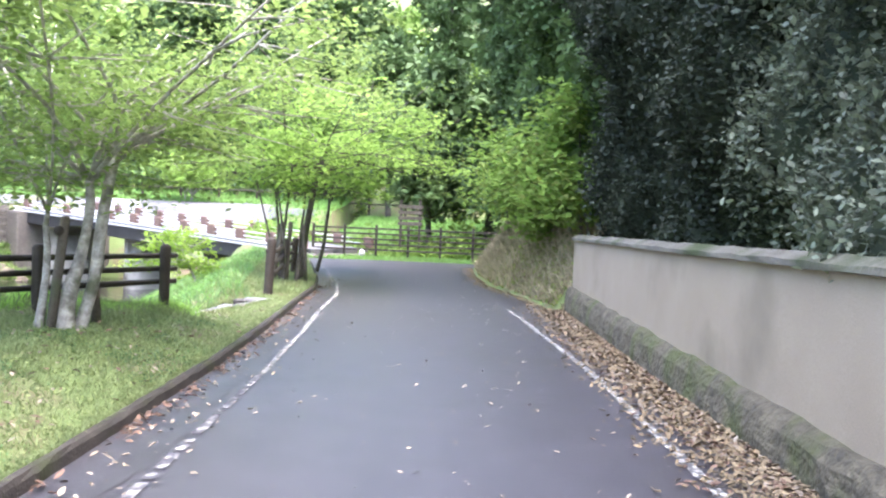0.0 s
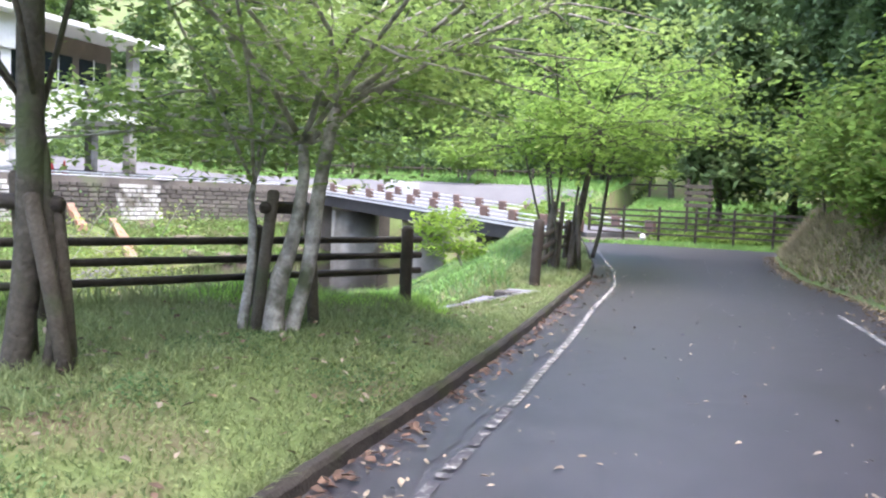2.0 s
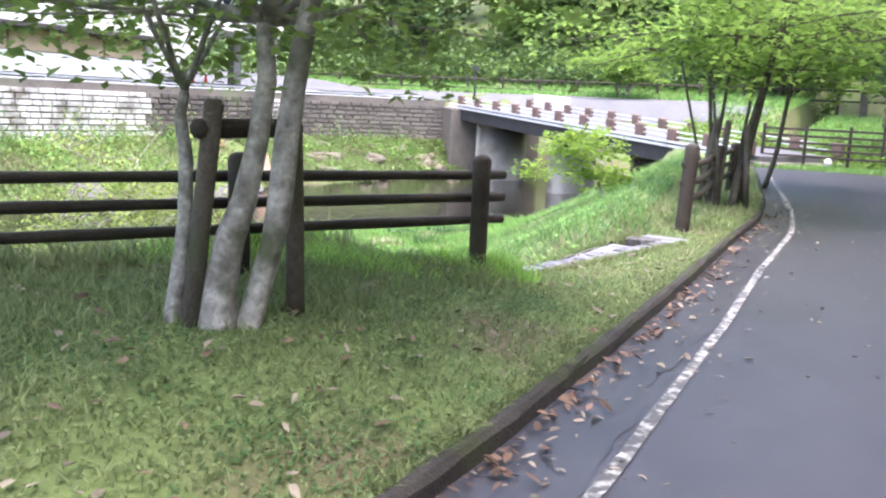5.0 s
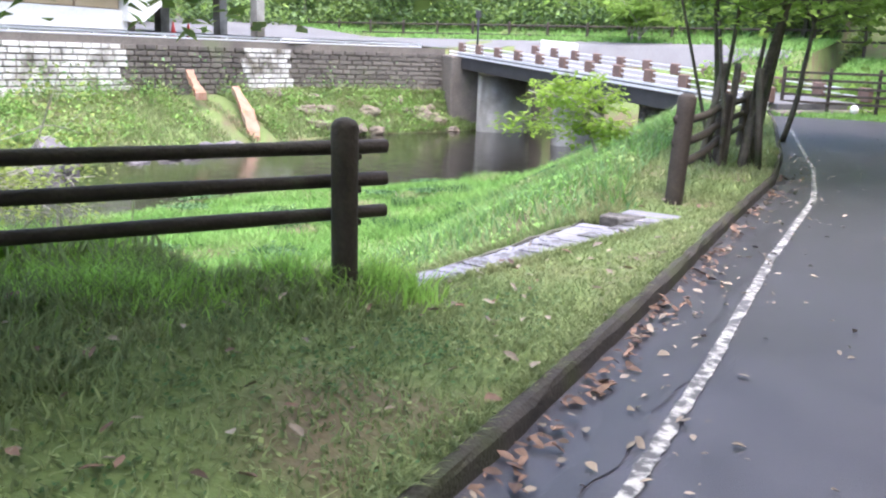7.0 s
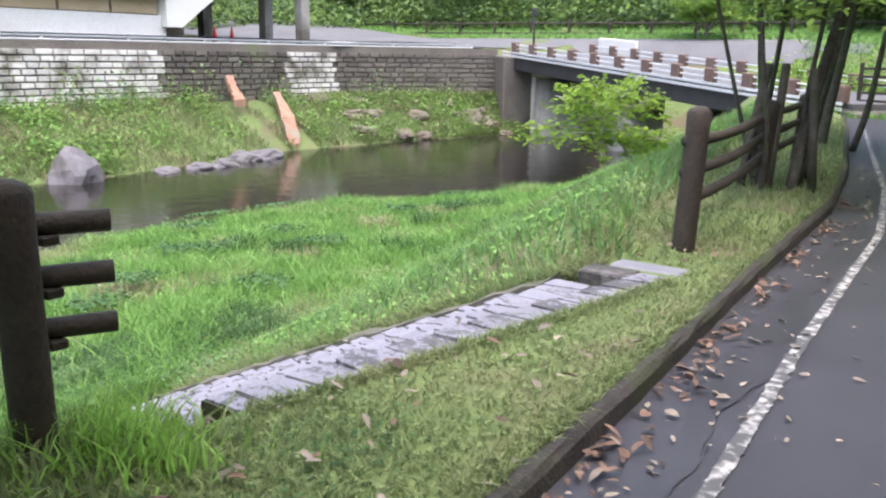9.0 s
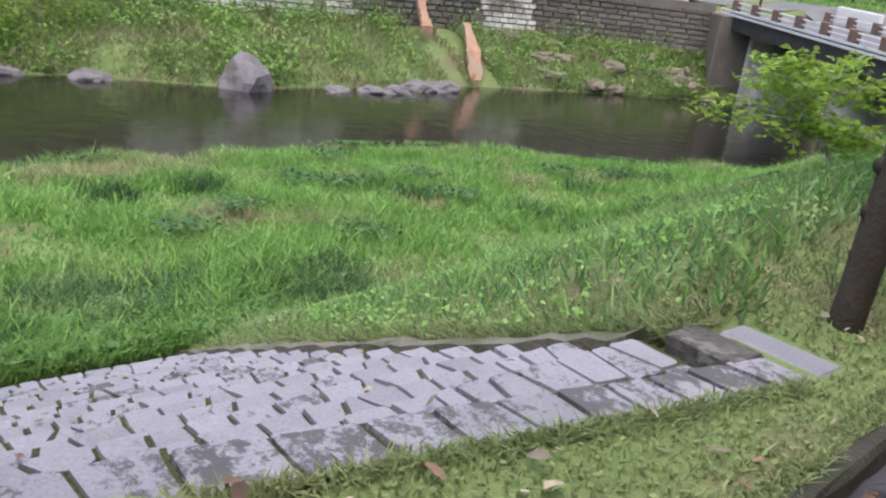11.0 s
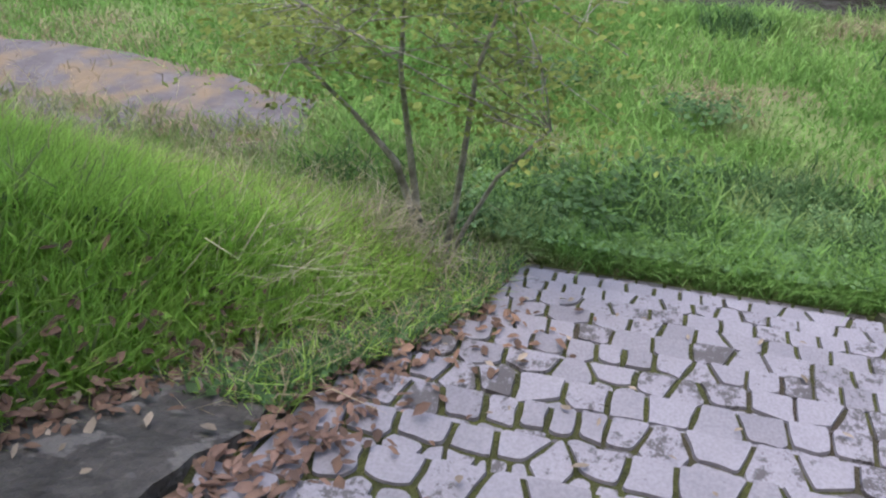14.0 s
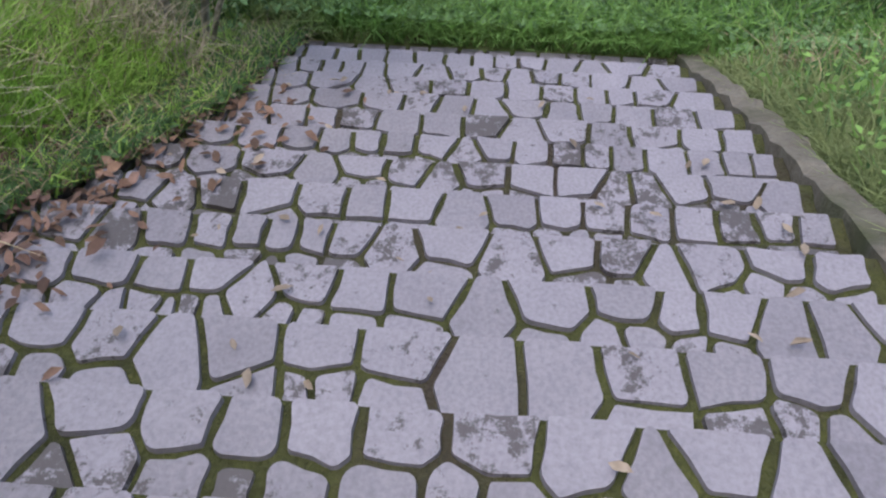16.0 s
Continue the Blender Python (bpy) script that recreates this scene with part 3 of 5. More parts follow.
def cells(w, h, n, seed):
    """Irregular many-sided pieces that fill a rectangle, by cutting it along bisectors: large ones along the nosing, small ones behind."""
    r = random.Random(seed)
    pts, at = [], 0.0
    step = w / max(2, round(n))
    while at < w - 0.3 * step:
        wide = step * r.uniform(0.62, 1.42)
        c = at + wide / 2
        kind = r.random()
        if kind < 0.2 or h < 0.28:
            pts.append((c, h * r.uniform(0.44, 0.56)))
        elif kind < 0.8:
            s = r.uniform(0.52, 0.70)
            pts.append((c + r.uniform(-0.12, 0.12) * wide, h * s * 0.5))
            pts.append((c + r.uniform(-0.3, 0.3) * wide, h * (s + (1 - s) * r.uniform(0.42, 0.6))))
        else:
            s = r.uniform(0.44, 0.58)
            pts.append((c + r.uniform(-0.15, 0.15) * wide, h * s * 0.5))
            for k in (0.27, 0.73):
                pts.append((at + wide * (k + r.uniform(-0.1, 0.1)), h * (s + (1 - s) * r.uniform(0.4, 0.62))))
        at += wide
    out = []
    for i, p in enumerate(pts):
        poly = [(0, 0), (w, 0), (w, h), (0, h)]
        for j, q in enumerate(pts):
            if i == j or abs(q[0] - p[0]) > 0.8:
                continue
            mx, my, nx, ny = (p[0] + q[0]) / 2, (p[1] + q[1]) / 2, q[0] - p[0], q[1] - p[1]
            cut = []
            for a, b in zip(poly, poly[1:] + poly[:1]):
                da, db = (a[0] - mx) * nx + (a[1] - my) * ny, (b[0] - mx) * nx + (b[1] - my) * ny
                if da <= 0:
                    cut.append(a)
                if da * db < 0:
                    u = da / (da - db)
                    cut.append((a[0] + (b[0] - a[0]) * u, a[1] + (b[1] - a[1]) * u))
            poly = cut
            if len(poly) < 3:
                break
        if len(poly) >= 3:
            out.append(poly)
    return out


def shrink(poly, d):
    """The polygon with each side moved inwards by d."""
    n = len(poly)
    cx, cy = sum(p[0] for p in poly) / n, sum(p[1] for p in poly) / n
    res = []
    for i in range(n):
        a, b, c = poly[i - 1], poly[i], poly[(i + 1) % n]
        e1, e2 = Vector((b[0] - a[0], b[1] - a[1])), Vector((c[0] - b[0], c[1] - b[1]))
        if e1.length < 1e-5 or e2.length < 1e-5:
            continue
        n1, n2 = Vector((-e1.y, e1.x)).normalized(), Vector((-e2.y, e2.x)).normalized()
        m = n1 + n2
        if m.length < 1e-4:
            continue
        m = m * (d / max(0.35, 1 + n1.dot(n2)))
        res.append((b[0] + m.x, b[1] + m.y))
    area = sum(p[0] * q[1] - q[0] * p[1] for p, q in zip(res, res[1:] + res[:1])) / 2 if len(res) > 2 else 0
    good = [p for p in res if (p[0] - cx) ** 2 + (p[1] - cy) ** 2 < 1]
    return good if area > 0.0016 else None


def slab(poly, top, thick, tilt):
    """A flat stone: base outline, top outline a little smaller, slightly tilted."""
    cx, cy = sum(p[0] for p in poly) / len(poly), sum(p[1] for p in poly) / len(poly)
    n = len(poly)
    v = [(x, y, top - thick) for x, y in poly]
    for x, y in poly:
        d = math.hypot(x - cx, y - cy)
        k = max(0.5, 1 - 0.007 / max(d, 1e-3))
        px, py = cx + (x - cx) * k, cy + (y - cy) * k
        v.append((px, py, top + tilt[0] * (px - cx) + tilt[1] * (py - cy)))
    return v, [tuple(range(n, 2 * n))] + [(i, (i + 1) % n, n + (i + 1) % n, n + i) for i in range(n)]


def worn(poly, r):
    """Corners rounded off in two cuts and sides a little bent."""
    out = []
    n = len(poly)
    cx, cy = sum(p[0] for p in poly) / n, sum(p[1] for p in poly) / n
    for i in range(n):
        a, b, c = poly[i - 1], poly[i], poly[(i + 1) % n]
        la, lc = math.hypot(a[0] - b[0], a[1] - b[1]), math.hypot(c[0] - b[0], c[1] - b[1])
        cut = r.uniform(0.005, 0.024)
        u, w = min(0.32, cut / max(la, 1e-3)), min(0.32, r.uniform(0.6, 1.4) * cut / max(lc, 1e-3))
        p = (b[0] + (a[0] - b[0]) * u, b[1] + (a[1] - b[1]) * u)
        q = (b[0] + (c[0] - b[0]) * w, b[1] + (c[1] - b[1]) * w)
        out += [p, ((p[0] + q[0] + b[0] * 0.9) / 2.9, (p[1] + q[1] + b[1] * 0.9) / 2.9), q]
        if lc > 0.11:
            k = r.uniform(-0.007, 0.006)
            mx, my = (b[0] + c[0]) / 2, (b[1] + c[1]) / 2
            d = max(1e-3, math.hypot(mx - cx, my - cy))
            out.append((mx + (mx - cx) / d * k, my + (my - cy) / d * k))
    return out


rs = random.Random(11)
stone_pieces, rest_v, rest_f = [], [], []
for row, (x0, x1, ya, yb, z) in enumerate(treads):
    w, h = yb - ya, x1 - x0
    for poly in cells(w, h, w / (rs.uniform(0.165, 0.20) if row else 0.27), 40 + row):
        # u runs along the step, v up the slope; outlines turn anticlockwise seen from above
        if row == 1:
            poly = clip(poly, lambda a, b: head_edge(yb - a) - HEAD_W - 0.01 - (x0 + b))
            if len(poly) < 3:
                continue
        behind = sum(b for a, b in poly) / len(poly) > 0.6 * h
        q = shrink(poly, rs.uniform(0.004, 0.011))
        if not q or len(q) < 3:
            continue
        q = worn(q, rs)
        q = [(x0 + b, yb - a) for a, b in q] if row else [(head_edge(yb - a) - HEAD_W + b, yb - a) for a, b in q]
        v, f = slab(q, z + rs.uniform(-0.004, 0.004), 0.05, (rs.uniform(-0.02, 0.02), rs.uniform(-0.02, 0.02)))
        if len(stone_pieces) < 300:
            worn_off = row == 0 or (behind and rs.random() < 0.6) or (q[0][1] < ya + 0.45 and rs.random() < 0.5)
            stone_pieces.append((v, f, "stone_worn" if worn_off else "stone"))
        else:
            k = len(rest_v)
            rest_v += v
            rest_f += [tuple(i + k for i in g) for g in f]

# side strips of damp concrete along the flight
for name, inner, outer, lift, lab in (("side_strip", lambda x: left_y(x) - 0.02, lambda x: left_y(x) - 0.40 - strip_extra(x), -0.015, "damp dark concrete side strip with litter"), ("side_strip", lambda x: right_y(x) + 0.05, lambda x: right_y(x) + 0.19, 0.0, "worn grey concrete side strip")):
    v, f = [], []
    xs = np.linspace(-2.98, -7.6, 46)
    for x in xs:
        z = stair_z(x) + lift
        for y, zz in ((inner(x), z - 0.5), (inner(x), z), (outer(x), z + 0.02), (outer(x), z - 0.5)):
            v.append((x, float(y) + rs.uniform(-0.015, 0.015), zz + rs.uniform(-0.02, 0.02)))
    for i in range(len(xs) - 1):
        for k in range(4):
            f.append((i * 4 + k, i * 4 + (k + 1) % 4, i * 4 + 4 + (k + 1) % 4, i * 4 + 4 + k))
    f += [(3, 2, 1, 0), tuple(len(v) - 4 + k for k in range(4))]
    mesh_object(name, v, f, "concrete" if "dark" in lab else "coping", stairs, lab)
# level dark block: its colour paints the shade of a hollow between the stones
part("end_block", box(-2.80, 15.86, -0.35, -2.44, 16.10, 0.108, 0.012), "concrete", stairs, "dark slab standing in for a shaded hollow at the head of the stairs")
part("end_block", box(-2.70, 16.12, -0.35, -2.18, 16.33, 0.112, 0.02), "stone_worn", stairs, "pale stone slab at the head of the stairs")


# ---- fences ----
def post(parent, x, y, z0, z1, r=0.07, lean=(0, 0), name="post"):
    top = (x + lean[0], y + lean[1], z1)
    h = z1 - z0
    pts = [(x, y, z0)] + [(x + lean[0] * u, y + lean[1] * u, z0 + h * u) for u in (0.3, 0.6, 0.9)] + [top, (top[0], top[1], z1 + 0.03), (top[0], top[1], z1 + 0.045)]
    return tubes(name, [(pts, [r * 1.02, r, r, r, r * 1.04, r * 0.8, r * 0.3])], "fence", parent, seg=12)


def rail(parent, a, b, r=0.042, name="rail", sag=0.0):
    a, b = np.array(a, float), np.array(b, float)
    pts = [a + (b - a) * u - np.array([0, 0, sag * 4 * u * (1 - u)]) for u in np.linspace(0, 1, 9)]
    rr = [r * (1 + 0.06 * math.sin(5.1 * i + a[2] * 9)) for i in range(9)]
    return tubes(name, [(pts, rr)], "fence", parent, seg=10)


river_fence = thing("river_fence", "dark brown three-rail fence of log-shaped concrete on the grass verge", "fence")
fence_line = [(-2.66, 12.03, 0.36), (-3.47, 10.42, 0.36), (-4.29, 8.75, 0.36), (-5.08, 7.05, 0.3), (-5.86, 5.35, 0.2), (-6.6, 3.6, 0.1)]
for i, (x, y, z) in enumerate(fence_line):
    post(river_fence, x, y, -1.1 if i > 2 else -0.4, 1.11, 0.066, (0.015, -0.03))
for za in (1.0, 0.835, 0.67):
    for a, b in zip(fence_line[:-1], fence_line[1:]):
        d = (Vector(a) - Vector(b)).normalized()
        over = 0.24 if a is fence_line[0] else 0.0
        rail(river_fence, (a[0] + d.x * over - 0.06, a[1] + d.y * over + 0.05, za), (b[0] - 0.06, b[1] + 0.05, za), 0.035)
    bm = box(-2.71, 12.09, za - 0.062, -2.65, 12.15, za - 0.03, 0.006)
    part("rail_bolt", bm, "fence", river_fence)
road_fence = thing("road_fence", "short weathered brown log fence below the maples", "fence")
for x, y, z0, z1, r in ((-2.42, 16.75, -0.2, 1.14, 0.085), (-2.88, 20.2, -0.2, 1.04, 0.08), (-3.2, 22.9, -0.2, 1.02, 0.08)):
    post(road_fence, x, y, z0, z1, r, (0.05, 0.02))
for za in (0.92, 0.70, 0.49):
    rail(road_fence, (-2.42, 16.7, za + 0.02), (-2.90, 20.35, za + 0.02), 0.045, sag=0.06)
    rail(road_fence, (-2.90, 20.1, za + 0.02), (-3.22, 23.0, za), 0.045, sag=0.02)
far_fence = thing("far_fence", "dark slatted wooden fence where the road bends", "fence")
for i in range(7):
    x = -5.2 + i * 1.35
    y = 37.2 - 0.15 * i
    part("post", box(x - 0.05, y - 0.05, -0.2, x + 0.05, y + 0.05, 1.42, 0.01), "fence", far_fence)
for k in range(5):
    z = 0.35 + k * 0.22
    bm = bmesh.new()
    box(-4.1, -0.02, 0, 4.1, 0.02, 0.075, 0.006, bm, pose(-1.1, 36.66, z, 0, 0, -6.3))
    part("slat", bm, "fence", far_fence)
far_rail = thing("meadow_fence", "weathered grey wooden two-rail fence beyond the far road", "fence")
for i in range(16):
    post(far_rail, -42 + i * 2.6, 58.0 + 0.25 * i, 1.6, 3.6, 0.09)
for z in (2.8, 3.4):
    rail(far_rail, (-42, 58, z), (-3, 61.75, z), 0.06)


# ---- trees ----
def limb(r, a, b, ra, rb, wob=0.12, n=7):
    a, b = np.array(a, float), np.array(b, float)
    length = np.linalg.norm(b - a)
    off = np.array([r.uniform(-1, 1), r.uniform(-1, 1), r.uniform(-0.4, 0.6)]) * wob * length
    pts = [a + (b - a) * u + off * math.sin(math.pi * u) * (1 + 0.3 * math.sin(7 * u)) for u in np.linspace(0, 1, n)]
    return pts, [ra + (rb - ra) * u ** 0.8 for u in np.linspace(0, 1, n)]


def maple(name, base, stems, forks, crown, count, seed, leaf="maple", size=0.085, label="", bark="bark", spray=0.62, low=None, hang=0.0, twig=0.016, ends=()):
    """Stems from the ground, limbs out to a wide crown, and flat sprays of small leaves along the twigs."""
    r = random.Random(seed)
    t = thing(name, label, "tree", base, group="maples by the road")
    trunk = []
    for k, s in enumerate(stems):
        if len(s) == 2:
            trunk.append((s[0], s[1]))
            stems[k] = (s[0][0], s[0][-1], s[1][0], s[1][-1])
        else:
            (x0, y0), (x1, y1, z1), r0, r1 = s
            trunk.append(limb(r, (x0, y0, -0.35), (x1, y1, z1), r0, r1, 0.05, 9))
    tubes("trunk", trunk, bark, t, seg=10)
    tips, arms = [], []
    cx, cy, cz, rx, ry, rz = crown
    for i in range(forks + len(ends)):
        s = stems[i % len(stems)]
        a0 = np.array(s[1], float)
        ang = 2 * math.pi * (i + r.random() * 0.7) / forks
        e = np.array([cx + rx * math.cos(ang) * r.uniform(0.45, 0.95), cy + ry * math.sin(ang) * r.uniform(0.45, 0.95), cz + rz * r.uniform(-0.55, 0.9)])
        if i >= forks:
            a0, e = np.array(stems[i % 2][1], float), np.array(ends[i - forks], float)
        rad = s[3] * r.uniform(0.5, 0.75)
        p = limb(r, a0, e, rad, min(0.012, twig * 0.7), 0.10)
        arms.append(p)
        for k in range(5):
            u = r.uniform(0.35, 1.0)
            q = p[0][int(u * 6)]
            d = np.array([r.uniform(-1, 1) * rx, r.uniform(-1, 1) * ry, r.uniform(-0.35, 0.45) * rz]) * 0.42
            arms.append(limb(r, q, q + d, twig, twig * 0.25, 0.1, 5))
            tips += [arms[-1][0][2], arms[-1][0][4], q + d * 1.15]
        tips.append(e)
    tubes("limb", arms, bark, t, seg=6)
    c = []
    per = max(8, count // len(tips))
    for tip in tips:
        k = int(per * r.uniform(0.6, 1.4))
        ang, rad = rng.uniform(0, 2 * np.pi, k), np.sqrt(rng.uniform(0, 1, k)) * spray * r.uniform(0.7, 1.3)
        tilt = rng.normal(size=2) * 0.18
        dx, dy = np.cos(ang) * rad, np.sin(ang) * rad
        c.append(np.stack([tip[0] + dx, tip[1] + dy, tip[2] + dx * tilt[0] + dy * tilt[1] + rng.normal(size=k) * 0.06 - hang * rad], 1))
    c = np.concatenate(c)
    if low is not None:
        c = c[c[:, 2] > low]
    c = c[(c[:, 0] + base[0] < kerb_x(c[:, 1] + base[1]) + 0.1) | (c[:, 2] + base[2] > 2.75) | (c[:, 1] + base[1] > 18)]
    leaves("crown", c, size, leaf, t, 0.8)
    return t


def across(points, depth=0.0):
    """Stem points given as the offset along the leaning plane of the trunks and the height."""
    return [(0.657 * r - 0.754 * depth, 0.754 * r + 0.657 * depth, z) for r, z in points]


maple("maple_tree", (-2.69, 9.56, 0.38), [
    (across([(-0.07, -0.2), (-0.075, 0.0), (-0.06, 0.2), (-0.02, 0.42), (0.05, 0.62), (0.11, 0.9), (0.15, 1.2), (0.135, 1.45)]), [0.13, 0.105, 0.082, 0.074, 0.062, 0.051, 0.046, 0.04]),
    (across([(0.05, -0.2), (0.07, 0.0), (0.125, 0.2), (0.185, 0.42), (0.22, 0.65), (0.24, 0.9), (0.28, 1.2), (0.335, 1.5), (0.38, 1.75)], -0.03), [0.09, 0.066, 0.06, 0.058, 0.062, 0.06, 0.055, 0.05, 0.045]),
    (across([(-0.31, -0.2), (-0.285, 0.0), (-0.25, 0.25), (-0.22, 0.5), (-0.215, 0.8), (-0.24, 1.0), (-0.22, 1.12)], 0.1), [0.05, 0.046, 0.040, 0.037, 0.034, 0.028, 0.022])],
      14, (0.1, 0.35, 2.95, 3.0, 3.2, 1.5), 18500, 3, hang=0.15, size=0.054, label="spreading green maple with a forked mottled grey trunk and wooden props", low=1.12,
      ends=((-1.2, -0.6, 1.55), (-0.8, -0.4, 1.8), (-1.7, -0.3, 1.75), (-2.3, 0.4, 1.9), (-0.4, 1.7, 1.75), (0.3, 2.6, 2.0), (1.2, 1.7, 2.9), (0.6, 2.4, 2.6), (2.2, 1.3, 3.2), (1.7, 2.6, 3.0)))
maple("maple_tree", (-3.2, 7.42, 0.40), [((0, 0), (0.06, 0.06, 2.6), 0.085, 0.07), ((0.1, 0.12), (0.08, 0.13, 1.4), 0.04, 0.03)],
      9, (-0.3, 0.2, 4.4, 2.6, 2.6, 1.0), 9500, 5, size=0.068, bark="bark_dark", label="mossy maple with a straight dark trunk and props", low=2.5)
maple("maple_tree", (-2.7, 20.4, 0.3), [((0.1, -0.1), (0.5, 0.6, 2.8), 0.068, 0.05), ((-0.3, 0.3), (-0.5, 0.2, 2.0), 0.038, 0.026), ((-0.1, -0.5), (-0.3, -0.5, 1.9), 0.034, 0.022), ((0.0, 0.8), (0.3, 1.2, 2.3), 0.04, 0.028), ((-0.2, -0.1), (-0.1, 0.1, 2.4), 0.034, 0.024), ((0.15, 0.3), (0.25, 0.4, 2.5), 0.032, 0.022), ((-0.15, -0.3), (-0.7, -0.7, 2.0), 0.028, 0.018)],
      16, (0.9, 1.2, 3.3, 3.1, 3.6, 2.0), 9500, 8, leaf="maple_light", label="bright green maple with several dark stems", bark="bark_dark", low=1.3, size=0.085,
      ends=((-1.9, -1.2, 1.9), (-1.2, -0.8, 2.2), (-2.5, -1.0, 2.3), (-1.0, 0.5, 2.0), (0.8, -0.6, 2.2), (1.2, 0.8, 2.0), (1.8, 0.2, 2.5), (-2.0, 0.6, 2.6)))
maple("maple_tree", (-3.6, 26.0, 0.3), [((0, 0), (0.3, 0.2, 2.4), 0.09, 0.06), ((0.4, 0.5), (0.7, 0.7, 2.0), 0.06, 0.04)],
      13, (0.7, 0.8, 3.6, 3.0, 3.2, 2.0), 6500, 9, leaf="maple_light", label="bright young maple beside the road", bark="bark_dark", low=1.2, size=0.13)
maple("sapling", (-5.75, 23.6, -0.75), [([(0, 0, -0.3), (-0.04, 0.02, 0.25), (-0.18, 0.06, 0.6), (-0.4, 0.12, 1.0), (-0.6, 0.2, 1.35)], [0.04, 0.034, 0.03, 0.024, 0.016])],
      9, (-0.6, 0.2, 1.15, 1.5, 1.3, 1.05), 2300, 12, leaf="sapling", size=0.085, label="yellow-green maple sapling leaning over the river bank", low=0.0, spray=0.26, hang=0.45)
maple("stair_shrub", (-6.95, 12.36, -1.80), [
    ([(0, -0.02, -0.1), (0, -0.10, 0.4), (0.0, -0.22, 0.8), (0.0, -0.50, 1.12), (0.0, -0.85, 1.45)], [0.034, 0.030, 0.025, 0.017, 0.010]),
    ([(0.05, 0, -0.1), (0.03, -0.06, 0.45), (0.0, -0.12, 0.95), (0.0, -0.17, 1.5), (-0.05, -0.14, 2.0)], [0.034, 0.029, 0.023, 0.017, 0.010]),
    ([(0, 0.1, -0.1), (0, 0.2, 0.45), (0.0, 0.26, 0.9), (0.0, 0.33, 1.5), (0.05, 0.52, 2.1)], [0.03, 0.026, 0.022, 0.016, 0.010]),
    ([(0.05, 0.12, -0.1), (0.1, 0.3, 0.4), (0.12, 0.52, 0.85), (0.15, 0.85, 1.25)], [0.022, 0.018, 0.014, 0.008])],
      26, (0.0, -0.05, 1.95, 1.0, 1.65, 1.25), 7600, 21, leaf="olive", size=0.036, twig=0.006, label="olive-green shrub with thin fanning stems at the foot of the stairs", low=0.55, spray=0.34, hang=0.3)


def stakes(at, posts, bar, label):
    t = thing("tree_prop", label, "tree prop", at, group="tree props")
    for (x0, y0), (x1, y1), z1 in posts:
        tubes("stake", [([(x0, y0, -0.3), ((x0 + x1) / 2, (y0 + y1) / 2, z1 / 2 - 0.1), (x1, y1, z1), (x1, y1, z1 + 0.02)], [0.05, 0.048, 0.046, 0.03])], "stake", t, seg=9)
    if bar:
        a, b = np.array(bar[0], float), np.array(bar[1], float)
        tubes("crossbar", [([a, a + (b - a) * 0.02, (a + b) / 2, b - (b - a) * 0.02, b], [0.03, 0.048, 0.05, 0.048, 0.03])], "fence", t, seg=9)
    return t


stakes((-2.69, 9.56, 0.38), [((-0.16, -0.16), (-0.06, -0.07), 1.07), ((0.13, 0.32), (-0.06, 0.50), 0.95)], ((-0.09, -0.16, 0.95), (-0.17, 0.66, 0.95)), "weathered wooden prop frame round a maple trunk")
stakes((-3.2, 7.42, 0.40), [((0.36, 0.14), (0.1, 0.06), 0.98), ((-0.2, 0.4), (-0.1, 0.15), 1.1), ((0.2, 0.3), (0.14, 0.2), 0.95)], ((-0.35, 0.05, 0.95), (0.2, 0.2, 0.93)), "leaning weathered wooden prop at a maple")
stakes((-2.7, 20.4, 0.3), [((-0.35, -0.4), (-0.2, -0.2), 1.15), ((0.3, 0.1), (0.2, 0.05), 1.1), ((-0.5, 0.5), (-0.4, 0.4), 1.1), ((-0.1, -0.2), (-0.05, -0.1), 1.15), ((0.1, 0.7), (0.1, 0.65), 1.05)], None, "dark wooden prop posts round maple stems")


# ---- evergreen hedge above the wall, bank and woods ----
def lumpy(u, v, s):
    return 0.26 * np.sin(1.3 * u + 0.7 * v + s) + 0.2 * np.sin(2.1 * v - 0.9 * u + 2 * s) + 0.2 * np.sin(3.7 * u + 2.9 * v) + 0.12 * np.sin(6.1 * u - 4.3 * v + s)


